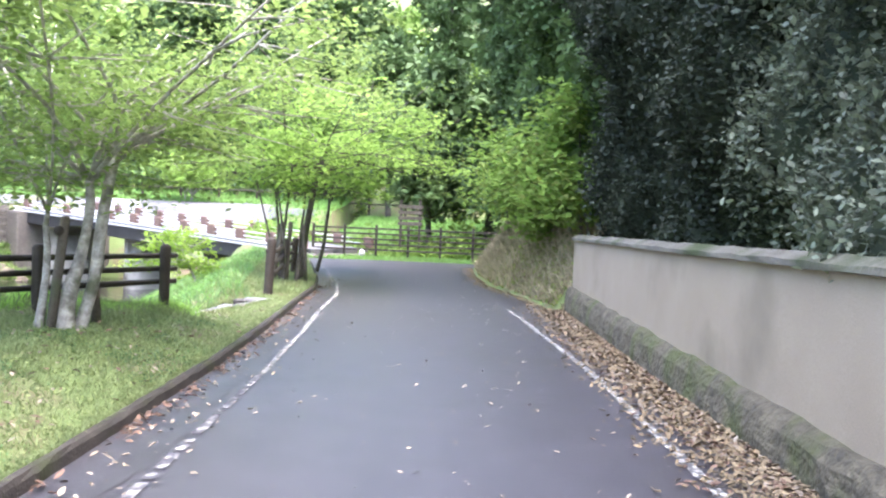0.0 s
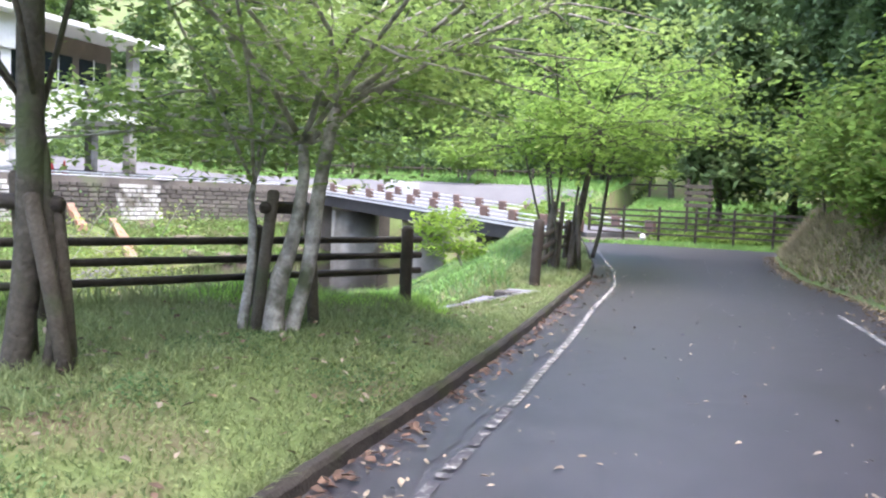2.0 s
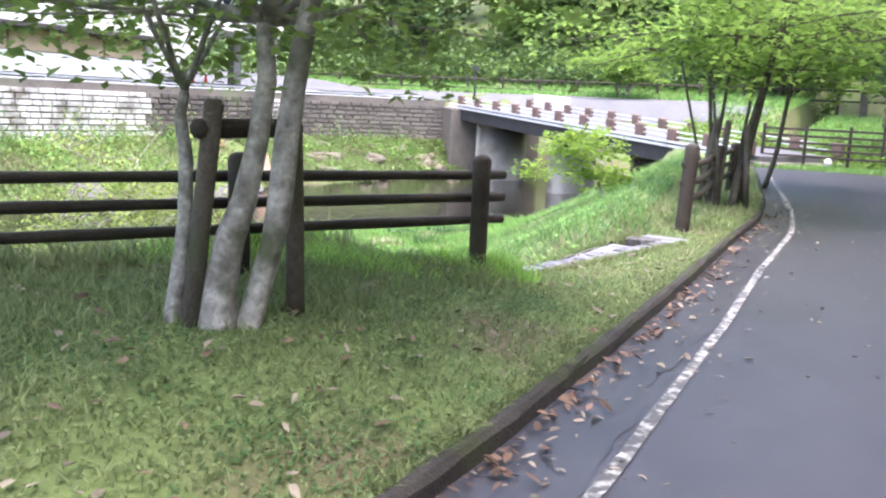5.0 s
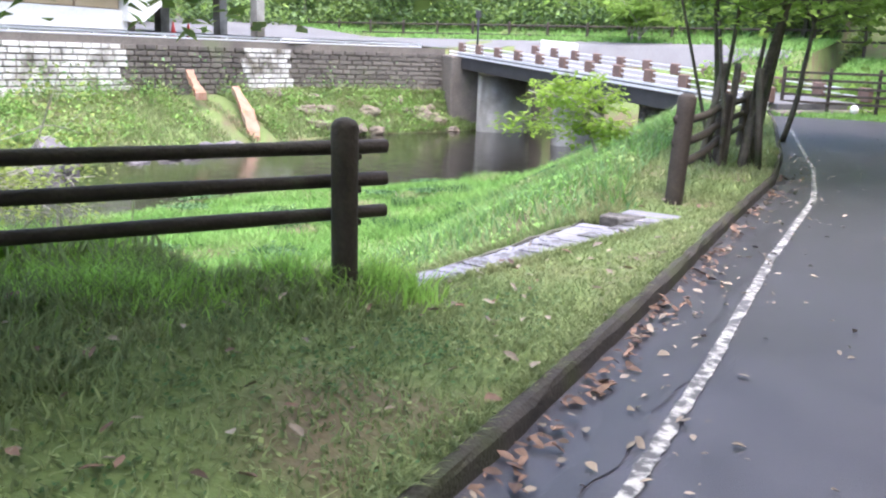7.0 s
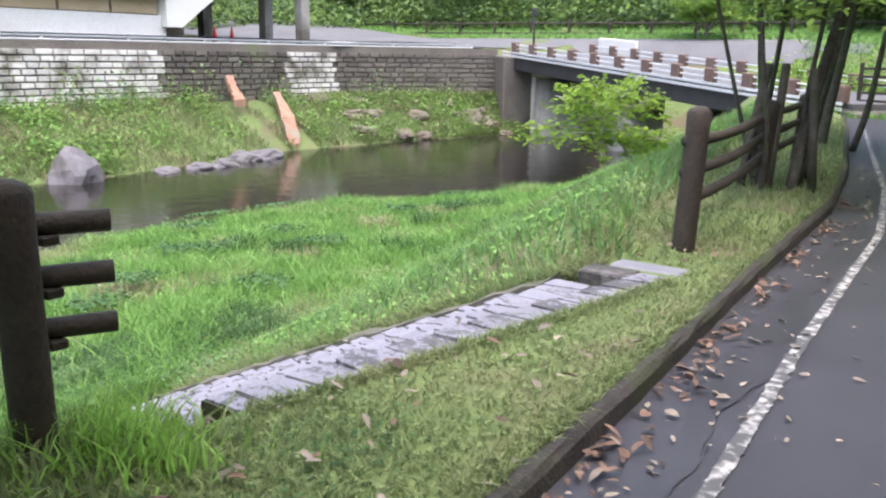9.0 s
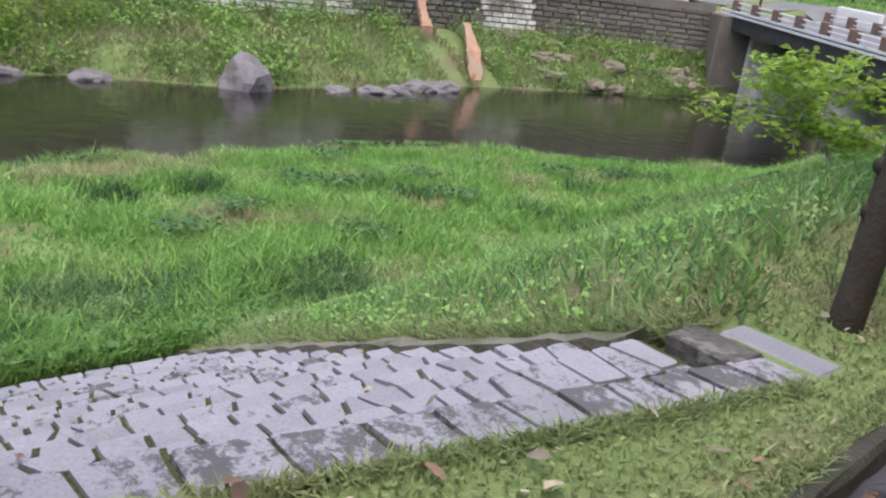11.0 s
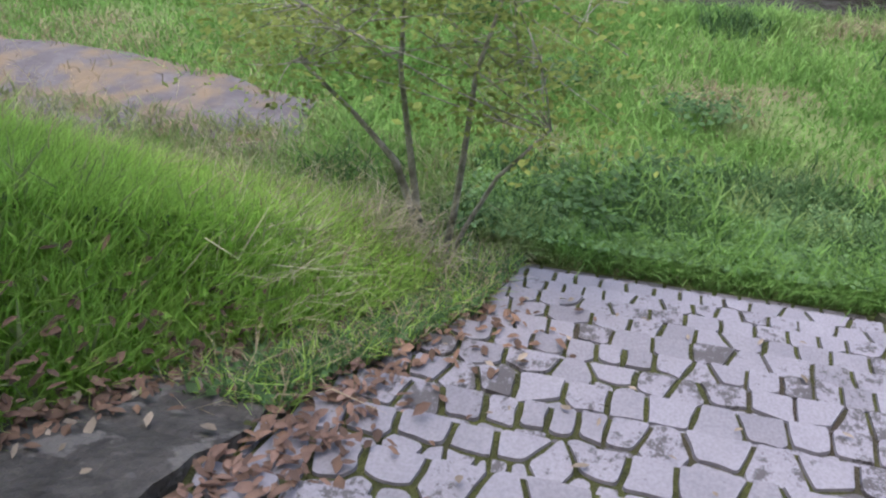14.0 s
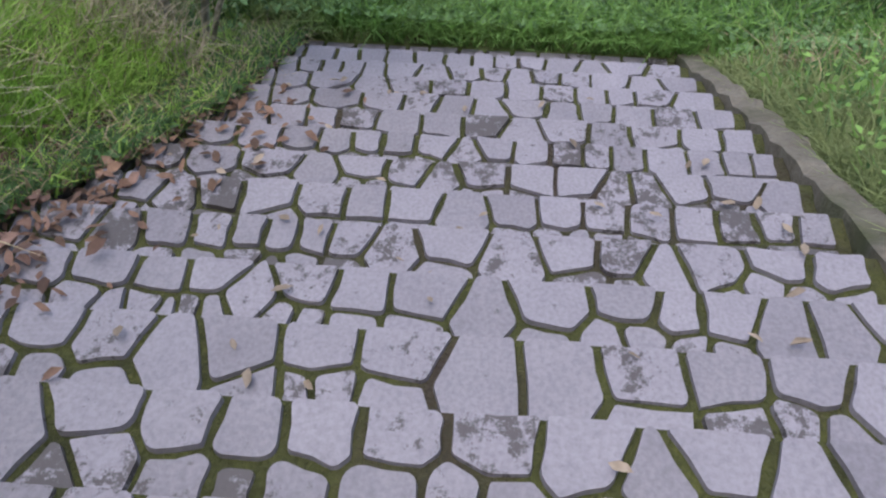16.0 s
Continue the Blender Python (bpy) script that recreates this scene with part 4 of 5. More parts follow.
def foliage_wall(name, xs_of, ys, zs, mat, label, count, size, seed, shade_core="hedge"):
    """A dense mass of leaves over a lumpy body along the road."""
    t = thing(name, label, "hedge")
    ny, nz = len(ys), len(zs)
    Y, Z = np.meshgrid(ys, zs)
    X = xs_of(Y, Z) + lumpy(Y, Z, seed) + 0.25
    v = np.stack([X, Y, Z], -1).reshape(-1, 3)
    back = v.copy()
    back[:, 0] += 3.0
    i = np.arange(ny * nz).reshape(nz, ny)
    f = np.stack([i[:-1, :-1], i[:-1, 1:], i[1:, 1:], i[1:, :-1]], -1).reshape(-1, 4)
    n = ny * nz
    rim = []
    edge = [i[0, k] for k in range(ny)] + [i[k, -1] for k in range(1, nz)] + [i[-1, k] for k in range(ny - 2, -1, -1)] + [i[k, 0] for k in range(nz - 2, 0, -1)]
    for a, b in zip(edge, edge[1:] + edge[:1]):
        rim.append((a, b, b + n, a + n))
    # body toned darker than grey-green and forest leaves, painting shade deep inside
    mesh_object("body", np.concatenate([v, back]), np.concatenate([f, f[:, ::-1] + n, np.array(rim)]), shade_core, t, smooth=True)
    y, z = rng.uniform(ys[0], ys[-1], count), rng.uniform(zs[0] - 0.1, zs[-1] + 0.2, count)
    x = xs_of(y, z) + lumpy(y, z, seed) + 0.2 - np.abs(rng.normal(size=count)) * 0.16
    leaves("leaf_mass", np.stack([x, y, z], 1), size, mat, t, 0.25, long=1.7)
    return t


def hedge_face(y, z):
    return wall_x(y) + 0.78 - 0.10 * (z - 1.4) - 0.35 * np.clip(y - 13, 0, 6) * np.clip(z - 2.5, 0, 3) * 0.06


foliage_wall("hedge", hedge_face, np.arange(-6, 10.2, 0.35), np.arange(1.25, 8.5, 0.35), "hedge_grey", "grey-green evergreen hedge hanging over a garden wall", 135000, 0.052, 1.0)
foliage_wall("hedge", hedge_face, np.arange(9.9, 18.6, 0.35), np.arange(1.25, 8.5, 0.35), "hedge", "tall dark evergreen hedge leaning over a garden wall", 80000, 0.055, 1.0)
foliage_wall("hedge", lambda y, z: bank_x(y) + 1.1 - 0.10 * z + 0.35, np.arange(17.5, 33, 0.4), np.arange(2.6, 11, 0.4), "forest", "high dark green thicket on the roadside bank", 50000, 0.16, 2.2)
for y, z, r0 in ((18.6, 2.2, 0.8), (20, 2.9, 1.0), (21.2, 1.9, 0.8), (22.3, 3.2, 1.1), (24, 2.6, 1.0), (26, 3.4, 1.2), (19.2, 3.8, 0.8), (28, 2.8, 1.3)):
    bank = thing("bank_shrub", "yellow-green leafy shrub spilling over the roadside bank", "shrub", (float(bank_x(y)) + 0.62, y, z), group="bank shrubs")
    n = 1300
    d = rng.normal(size=(n, 3))
    d /= np.linalg.norm(d, axis=1)[:, None]
    c = d * r0 * rng.uniform(0.35, 1.0, n)[:, None] * (1 + 0.3 * np.sin(5 * d[:, :1] + 3 * d[:, 1:2]) + 0.2 * np.sin(9 * d[:, 2:] + y))
    leaves("leaf_mass", c[: n // 3], 0.10, "olive", bank, 0.5)["kind"] = "stuff"
    leaves("leaf_mass", c[n // 3:] * 1.08 + np.array([-0.1, -0.05, 0.06]), 0.13, "maple_light", bank, 0.9)["kind"] = "stuff"
    ground_z = float(height_at([(float(bank_x(y)) + 0.95, y)])[0]) - z
    tubes("stem", [([(0.2, 0.1 * k - 0.1, ground_z - 0.1), (0.1, 0.12 * k - 0.1, ground_z * 0.5), (0.05 * k, 0.35 * k - 0.4, r0 * 0.6)], [0.03, 0.022, 0.008]) for k in range(3)], "bark_dark", bank, seg=6)
ivy = thing("bank_cover", "dry creeping plants and roots over the roadside bank", "ground cover", kind="stuff")
n = 14000
y = rng.uniform(17.4, 33, n)
u = rng.uniform(0, 1, n)
p = np.stack([np.array([float(bank_x(q)) for q in y]) - 0.1 + 1.15 * u, y, 0.02 + 1.6 * u], 1)
p[:, 2] = height_at(p) + 0.03
leaves("creeper", p[: n // 5], 0.09, "olive", ivy, 0.2)
leaves("dead_leaf", p[n // 5: n // 2], 0.07, "litter_tan", ivy, 0.5)
blades("stem", p[n // 2:], 0.3, 0.012, "dry", ivy, 1.2)


def wood_tree(name, label, h, r0, mat, count, seed, conifer=False):
    r = random.Random(seed)
    t = thing(name, label, "tree", group="woods")
    arms = [limb(r, (0, 0, -1.0), (r.uniform(-0.3, 0.3), r.uniform(-0.3, 0.3), h * 0.85), 0.22, 0.05, 0.03, 9)]
    c = []
    for k in range(26):
        u = r.uniform(0.12, 1.0)
        z = h * (0.15 + 0.85 * u) if not conifer else h * (0.06 + 0.94 * u)
        reach = r0 * ((1 - u) ** 0.7 if conifer else math.sin(math.pi * min(0.97, 0.15 + 0.85 * u)) ** 0.6) * r.uniform(0.6, 1.1)
        ang = r.uniform(0, 2 * math.pi)
        e = np.array([math.cos(ang) * reach, math.sin(ang) * reach, z - (0.25 * reach if conifer else -0.1)])
        arms.append(limb(r, (0, 0, z - 0.3 * reach * (not conifer)), e, 0.06, 0.012, 0.08, 5))
        for s in (0.45, 0.75, 1.0):
            q = np.array([0, 0, z]) * (1 - s) + e * s
            n = count // 78
            d = rng.normal(size=(n, 3)) * np.array([0.42, 0.42, 0.22 if conifer else 0.32]) * (0.5 + 0.22 * r0)
            c.append(q + d)
    tubes("trunk", arms, "bark_dark", t, seg=6)
    leaves("crown", np.concatenate(c), 0.30, mat, t, 0.5, droop=0.3)
    return t


kinds = [wood_tree("forest_tree", "broad dark green woodland tree", 9, 3.0, "forest", 5200, 31), wood_tree("forest_tree", "lighter green woodland tree", 8, 3.2, "forest_light", 5200, 32),
         wood_tree("cedar_tree", "tall dark green cedar with drooping boughs", 14, 2.8, "forest", 6200, 33, True)]
spots = [(1, 6.0, 45), (0, -0.5, 42.0), (2, 2.2, 42.5), (0, 5.4, 40.5), (2, 5.0, 42.5), (2, 8.5, 38), (2, 7.5, 33), (0, 7.0, 28), (2, 8.0, 24), (0, 7.5, 19.5), (2, 9.0, 14), (0, 7.8, 9), (0, 7.6, 4), (2, 9.0, 0),
         (1, -9.0, 62), (0, -4, 60), (2, 4.5, 52), (2, 7, 48), (2, 12, 43), (0, -14, 66), (1, -19, 70), (0, -25, 68), (1, -31, 70), (0, -37, 66), (2, -43, 68), (0, -48, 62), (2, -46, 74), (2, -34, 78), (2, -22, 80), (2, -10, 76), (2, 0, 66), (0, 9, 58),
         (0, -50, 52), (2, -52, 44), (0, -50, 36), (2, -50, 28), (2, -52, 20), (0, -47, 12), (2, -46, 4), (0, -42, -6), (1, -40, 1), (2, -56, 58), (2, -15, 84), (2, 6, 74), (2, 15, 54), (2, 17, 34), (2, 15, 22)]
used = set()
rw = random.Random(77)
for k in range(95):
    if k < 55:
        x, y = rw.uniform(-78, -45), rw.uniform(-15, 85)
    else:
        x, y = rw.uniform(-46, 16), rw.uniform(64, 98)
    spots.append((rw.choice((0, 0, 1, 2, 2)), x, y))
for k, (which, x, y) in enumerate(spots):
    r = random.Random(k)
    z = float(height_at(np.array([[x, y]]))[0]) + max(0.0, y - 62) * 0.28
    s = r.uniform(0.85, 1.25)
    m = pose(x, y, z, 0, 0, r.uniform(0, 360)) @ Matrix.Diagonal((s, s, s * r.uniform(0.9, 1.15), 1))
    if which not in used:
        kinds[which].matrix_world = m
        used.add(which)
    else:
        ob = copy_thing(kinds[which], pose(0, 0, 0))
        ob.matrix_world = m
bare = maple("plaza_tree", (-17.0, 57.0, 1.3), [((0, 0), (0.2, 0.1, 1.5), 0.12, 0.09), ((0.1, 0), (-0.3, 0.2, 1.6), 0.09, 0.06)], 9, (0, 0, 3.3, 2.4, 2.4, 1.2), 4000, 44, leaf="maple_light", size=0.16, label="young pale maple beyond the bridge", low=2.0)


# ---- far bank: retaining wall, road, bridge, building ----
swept("wall_retaining", ret_x, list(np.arange(-20, 47, 0.5)), [(-0.45, -2.0), (-0.45, FAR_Z), (-0.02, FAR_Z), (0.3, -2.0)], "masonry", "old stone retaining wall above the far river bank", "retaining wall")
wall_stones = thing("wall_stones", "coursed weathered stones facing the retaining wall", "wall stones", kind="stuff")
for mat, lo, hi in (("masonry", 4, 47), ("masonry_white", 22.5, 30.5), ("masonry_white", 36.6, 39.4)):
    v, f = [], []
    r = random.Random(17)
    for row in range(10):
        z0 = -0.75 + row * 0.222
        y = lo + r.uniform(0, 0.4)
        while y < hi:
            w = r.uniform(0.35, 0.65)
            white = (22.5 < y < 30.5) or (36.6 < y < 39.4)
            if (mat == "masonry_white") or not white:
                k = len(v)
                yc = y + w / 2
                xb = float(ret_x(yc)) + 0.06 + (FAR_Z - z0 - 0.1) * 0.09 + r.uniform(0, 0.05)
                sl = float(ret_x(yc + 0.3) - ret_x(yc - 0.3)) / 0.6
                for dx, dy, dz in ((0, 0, 0), (0, w - 0.03, 0), (0, w - 0.03, 0.195), (0, 0, 0.195)):
                    v.append((xb - 0.3 + (dy - w / 2) * sl, y + dy, z0 + dz))
                for dx, dy, dz in ((0, 0.025, 0.02), (0, w - 0.055, 0.02), (0, w - 0.055, 0.175), (0, 0.025, 0.175)):
                    v.append((xb + (dy - w / 2) * sl, y + dy, z0 + dz))
                f += [(k + 4, k + 5, k + 6, k + 7), (k, k + 1, k + 5, k + 4), (k + 1, k + 2, k + 6, k + 5), (k + 2, k + 3, k + 7, k + 6), (k + 3, k, k + 4, k + 7)]
            y += w
    mesh_object("stone_course", v, f, mat, wall_stones)
strip("far_road", lambda y: ret_x(y) - 4.5, lambda y: ret_x(y) - 0.02, list(np.arange(-20, 47, 1.0)), FAR_Z + 0.24, "far_road", "pale asphalt yard and road on the far bank", "road")
yx, yy = np.arange(-44, -7.5, 1.0), np.arange(40, 60.1, 1.0)
yz = ground_height(yx, yy) + 0.05
v, f = [], []
for i, y in enumerate(yy):
    for j, x in enumerate(yx):
        v.append((x, y, yz[i, j]))
for i in range(len(yy) - 1):
    for j in range(len(yx) - 1):
        inside = (yx[j + 1] < float(ret_x(yy[i])) - 0.3) if yy[i] < 53 else True
        if inside and not (yx[j] < -32 and yy[i] > 56):
            f.append((i * len(yx) + j, i * len(yx) + j + 1, (i + 1) * len(yx) + j + 1, (i + 1) * len(yx) + j))
tagged(mesh_object("yard", v, f, "far_road", smooth=True), "pale paved yard beyond the bridge", "yard", kind="structure")
edge = thing("edge_rail", "low white steel pipe rail along the retaining wall", "railing")
ey = np.arange(4, 47.2, 1.6)
tubes("pipe", [([(float(ret_x(y)) - 0.1, y, FAR_Z + 0.16) for y in ey], [0.05] * len(ey))], "rail_white", edge, seg=6)
tubes("pipe", [([(float(ret_x(y)) - 0.08, y, FAR_Z + 0.03) for y in ey], [0.04] * len(ey))], "rail_white", edge, seg=6)
for y in ey[::2]:
    part("bracket", box(float(ret_x(y)) - 0.14, y - 0.04, FAR_Z - 0.02, float(ret_x(y)) - 0.06, y + 0.04, FAR_Z + 0.2), "rail_white", edge)

A, B = Vector((-22.6, 46.6, 1.6)), Vector((-5.2, 35.6, 0.36))
along = (B - A)
length = along.length
side = Vector((-along.y, along.x, 0)).normalized()
frame_m = Matrix.Translation(A) @ Matrix(((along.x / length, side.x, 0, 0), (along.y / length, side.y, 0, 0), (along.z / length, 0, 1, 0), (0, 0, 0, 1)))
bridge = thing("bridge", "low road bridge with white rails, red-brown post blocks and concrete piers", "bridge")


def bpart(name, x0, y0, z0, x1, y1, z1, mat, bevel=0.0, label=""):
    return part(name, box(x0, y0, z0, x1, y1, z1, bevel, None, frame_m), mat, bridge, label)


# the near face looks back along the road
bpart("girder", -0.3, -0.06, -0.8, length, 0.3, -0.225, "steel_dark", 0.02)
bpart("girder", -0.3, 4.0, -0.75, length, 4.3, -0.22, "steel_dark", 0.02)
bpart("deck", -0.6, 0.31, -0.24, length, 3.99, -0.02, "far_road", 0.01, "grey bridge deck")
bpart("edge_beam", -0.6, -0.16, -0.2, length, -0.1, -0.12, "rail_white")
bpart("edge_beam", -0.6, -0.15, -0.05, length, -0.1, 0.03, "rail_white")
for s, y0 in ((0, 0.0), (1, 4.3)):
    for k in range(12):
        x = 0.3 + k * (length - 0.6) / 11
        bpart("post_block", x - 0.22, y0, 0.0, x + 0.22, y0 + 0.24, 0.46, "red_brown", 0.03)
    for z in (0.14, 0.33):
        bpart("rail", 0.2, y0 + 0.08, z, length - 0.2, y0 + 0.13, z + 0.045, "rail_white", 0.01)
bpart("parapet", 0.0, 4.9, 0.0, 3.2, 5.1, 0.75, "white", 0.02)


def pier(x, z1, w, mat):
    m = frame_m @ Matrix.Translation((x, 0.2, 0))
    bm = bmesh.new()
    ring = [(math.cos(a) * w / 2, math.sin(a) * w / 2) for a in np.linspace(math.pi, 2 * math.pi, 9)] + [(math.cos(a) * w / 2, 1.5 + math.sin(a) * w / 2) for a in np.linspace(0, math.pi, 9)]
    rows = []
    for z in (-4.2, -1.0, z1 - 0.3, z1):
        g = 1.04 if z < -2 else (1.12 if z == z1 else 1.0)
        rows.append([bm.verts.new(m @ Vector((px * g, 0.9 + py, z))) for px, py in ring])
    for a, b in zip(rows[:-1], rows[1:]):
        for i in range(len(ring)):
            j = (i + 1) % len(ring)
            bm.faces.new((a[i], a[j], b[j], b[i]))
    bm.faces.new(rows[-1])
    part("pier", bm, mat, bridge, "rounded pale concrete pier", True)


pier(1.75, -0.72, 1.4, "pier")
pier(8.2, -0.72, 1.0, "pier")
pier(14.0, -0.72, 1.0, "concrete")
bpart("abutment", -1.6, -0.6, -4.2, 0.6, 5.0, -0.2, "masonry", 0.05, "dark stone abutment under the bridge end")
bpart("abutment", length - 1.2, 0.1, -3.0, length + 0.4, 4.5, -0.2, "masonry", 0.05, "dark stone abutment under the bridge end")

# two-storey building beyond the river; its front runs along x = -28.6
house = thing("building", "white two-storey riverside building with an outside stair and open carport", "building")
FX = -28.75


def hpart(name, x0, y0, z0, x1, y1, z1, mat, bevel=0.0, label="", parent=None):
    return part(name, box(x0, y0, z0, x1, y1, z1, bevel), mat, parent or house, label)


hpart("wall", -38, 8, 1.4, FX, 31.6, 2.72, "white", 0.01, "white ground floor wall")
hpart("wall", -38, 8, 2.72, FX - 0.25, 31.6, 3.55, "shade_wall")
for k in range(11):
    y0 = 9.2 + k * 2.02
    p = hpart("panel", FX - 0.25, y0, 2.76, FX - 0.12, y0 + 1.92, 3.5, "cream", 0.01, "cream infill panel")
hpart("eave", -38.3, 7.5, 3.55, FX + 0.5, 31.7, 3.72, "eave", 0.02, "dark projecting eave")
for k in range(24):
    y0 = 8.0 + k * 1.0
    hpart("bracket", FX - 0.1, y0, 3.40, FX + 0.45, y0 + 0.08, 3.55, "eave")
hpart("wall", -38, 8, 3.72, FX + 0.1, 31.6, 5.3, "white", 0.01, "white upper wall")
hpart("wall", -38, 8, 5.3, FX - 0.15, 31.6, 6.9, "white")
hpart("wall", -38, 8, 6.9, FX + 0.1, 31.6, 8.3, "white", 0.01)
for k in range(8):
    y0 = 9.5 + k * 2.8
    w = hpart("window", FX - 0.2, y0, 5.45, FX - 0.08, y0 + 1.9, 6.7, "glass", 0.0, "dark window")
    hpart("frame", FX - 0.1, y0 + 0.92, 5.42, FX - 0.03, y0 + 0.98, 6.73, "rail_white", 0.0, "", w)
    hpart("sill", FX - 0.14, y0 - 0.05, 5.36, FX + 0.02, y0 + 1.95, 5.43, "rail_white", 0.0, "", w)
hpart("roof", -39, 7.3, 8.3, FX + 0.9, 40.2, 8.55, "white", 0.03, "flat white roof edge")
hpart("floor_slab", -38, 31.6, 4.35, FX + 0.3, 39.4, 4.95, "white", 0.02, "white concrete floor slab above the carport")
hpart("wall", -38, 31.6, 4.95, FX - 1.6, 39.2, 8.3, "shade_wall", 0.0, "recessed upper wall in a shaded brown")
for k in range(3):
    y0 = 32.4 + k * 2.3
    w = hpart("window", FX - 1.62, y0, 5.7, FX - 1.52, y0 + 1.8, 7.4, "glass", 0.0, "dark window")
    hpart("frame", FX - 1.54, y0 + 0.87, 5.65, FX - 1.48, y0 + 0.93, 7.45, "rail_white", 0.0, "", w)
for z in (5.35, 5.85):
    tubes("balcony_rail", [([(FX + 0.2, 31.8, z), (FX + 0.2, 35.5, z), (FX + 0.2, 39.3, z)], [0.035] * 3)], "rail_white", house, seg=6)
for y0, x0 in ((32.6, -31.5), (35.2, -31.5), (38.7, -31.5), (38.65, FX - 0.3)):
    hpart("column", x0, y0, 1.4, x0 + 0.45, y0 + 0.5, 4.35, "pier", 0.02, "square concrete column")
hpart("column", FX - 0.25, 38.7, 4.95, FX + 0.2, 39.2, 8.3, "pier", 0.02, "square concrete column")
hpart("column", FX - 0.25, 32.0, 4.95, FX + 0.2, 32.5, 8.3, "white", 0.02, "white column")
hpart("back_wall", -38, 31.6, 1.4, -37.7, 39.2, 4.35, "shade_wall")
bm = bmesh.new()
pr = [(31.4, 2.3), (32.1, 2.3), (35.3, 4.6), (35.3, 5.6), (34.4, 5.6), (31.4, 3.5)]
lo = [bm.verts.new((FX - 0.9, y, z)) for y, z in pr]
hi = [bm.verts.new((FX + 0.35, y, z)) for y, z in pr]
bm.faces.new(lo[::-1])
bm.faces.new(hi)
for i in range(len(pr)):
    j = (i + 1) % len(pr)
    bm.faces.new((lo[i], lo[j], hi[j], hi[i]))
part("outside_stair", bm, "white", house, "white solid parapet of the outside stair")
for y0, x0 in ((34.6, -29.6), (36.0, -30.2)):
    cone = thing("traffic_cone", "red plastic traffic cone under the carport", "traffic cone", (x0, y0, FAR_Z + 0.01), group="cones")
    tubes("body", [([(0, 0, 0.03), (0, 0, 0.35), (0, 0, 0.7)], [0.15, 0.09, 0.03])], "red", cone, seg=12)
    part("base", box(-0.19, -0.19, 0, 0.19, 0.19, 0.035, 0.01), "red", cone)
lamp = thing("marker_post", "slim dark marker post by the far road", "post", (-24.5, 52.0, 1.9))
tubes("pole", [([(0, 0, 0), (0, 0, 1.0), (0, 0, 1.9)], [0.06, 0.06, 0.06])], "steel_dark", lamp)
part("head", box(-0.16, -0.1, 1.6, 0.16, 0.1, 2.0, 0.03), "steel_dark", lamp)
sign = thing("sign_board", "weathered grey-brown slatted board sign among dark trees", "sign", (-1.25, 39.2, 0.3))
for k in range(4):
    part("board", box(-0.55, -0.03, 1.15 + 0.25 * k, 0.55, 0.03, 1.31 + 0.25 * k, 0.01), "stake", sign)
for x in (-0.42, 0.42):
    part("leg", box(x - 0.05, 0.035, -0.3, x + 0.05, 0.12, 2.3), "fence", sign)
ob = thing("marker_stone", "small white marker stone by the bend", "marker", (-3.0, 36.2, 0.15))
bm = bmesh.new()
bmesh.ops.create_icosphere(bm, subdivisions=2, radius=0.16)
for v in bm.verts:
    v.co = Vector((v.co.x * 0.75, v.co.y * 0.6, v.co.z * 0.85 + 0.12)) * (1 + 0.08 * noise.noise(v.co * 6))
part("stone", bm, "white", ob)

for y0, ua, ub in ((32.6, 0.1, 0.45), (34.6, 0.35, 1.0)):
    x0, x1 = float(ret_x(y0)) + 0.35, float(far_x(y0)) - 0.2
    d = thing("drain_chute", "orange rust-stained drain chute down the far bank", "drain", group="rusty drains")
    w0 = 0.19
    v, f = [], []
    for i in range(9):
        u = ua + (ub - ua) * i / 8
        x = x0 + (x1 - x0) * u
        z = np.interp(u, [0, 0.12, 0.75, 1], [1.2, 0.4, -1.0, -2.0])
        ww = w0 * (0.8 + 0.9 * u)
        yy = y0 + 0.9 - 1.5 * u
        ww *= 1 + 0.38 * math.sin(2.1 * i + y0) * math.sin(1.3 * i + 1)
        v += [(x, yy - ww, z - 0.3), (x, yy - ww, z - 0.02), (x, yy + ww, z - 0.02), (x, yy + ww, z - 0.3)]
    for i in range(8):
        for k in range(4):
            f.append((i * 4 + k, i * 4 + (k + 1) % 4, i * 4 + 4 + (k + 1) % 4, i * 4 + 4 + k))
    f += [(3, 2, 1, 0), (32, 33, 34, 35)]
    mesh_object("chute", v, f, "rust", d)


# ---- rocks ----
def rock(x, y, sx, sy, sz, seed, label="grey river rock at the water's edge", z=WATER_Z):
    bm = bmesh.new()
    bmesh.ops.create_icosphere(bm, subdivisions=3, radius=1)
    for v in bm.verts:
        p = v.co + Vector((seed * 3.1, seed, 0))
        k = 1 + 0.42 * noise.noise(p * 1.2) + 0.2 * abs(noise.noise(p * 2.7)) + 0.08 * noise.noise(p * 7)
        v.co = Vector((v.co.x * sx * k, v.co.y * sy * k, v.co.z * sz * k))
    ob = part("rock", bm, "rock", None)
    ob.location = (x, y, z)
    return tagged(ob, label, "rock", "river rocks")


rock(-23.0, 24.05, 0.62, 0.68, 0.78, 1, "large purplish grey boulder standing in the river")
rr = random.Random(4)
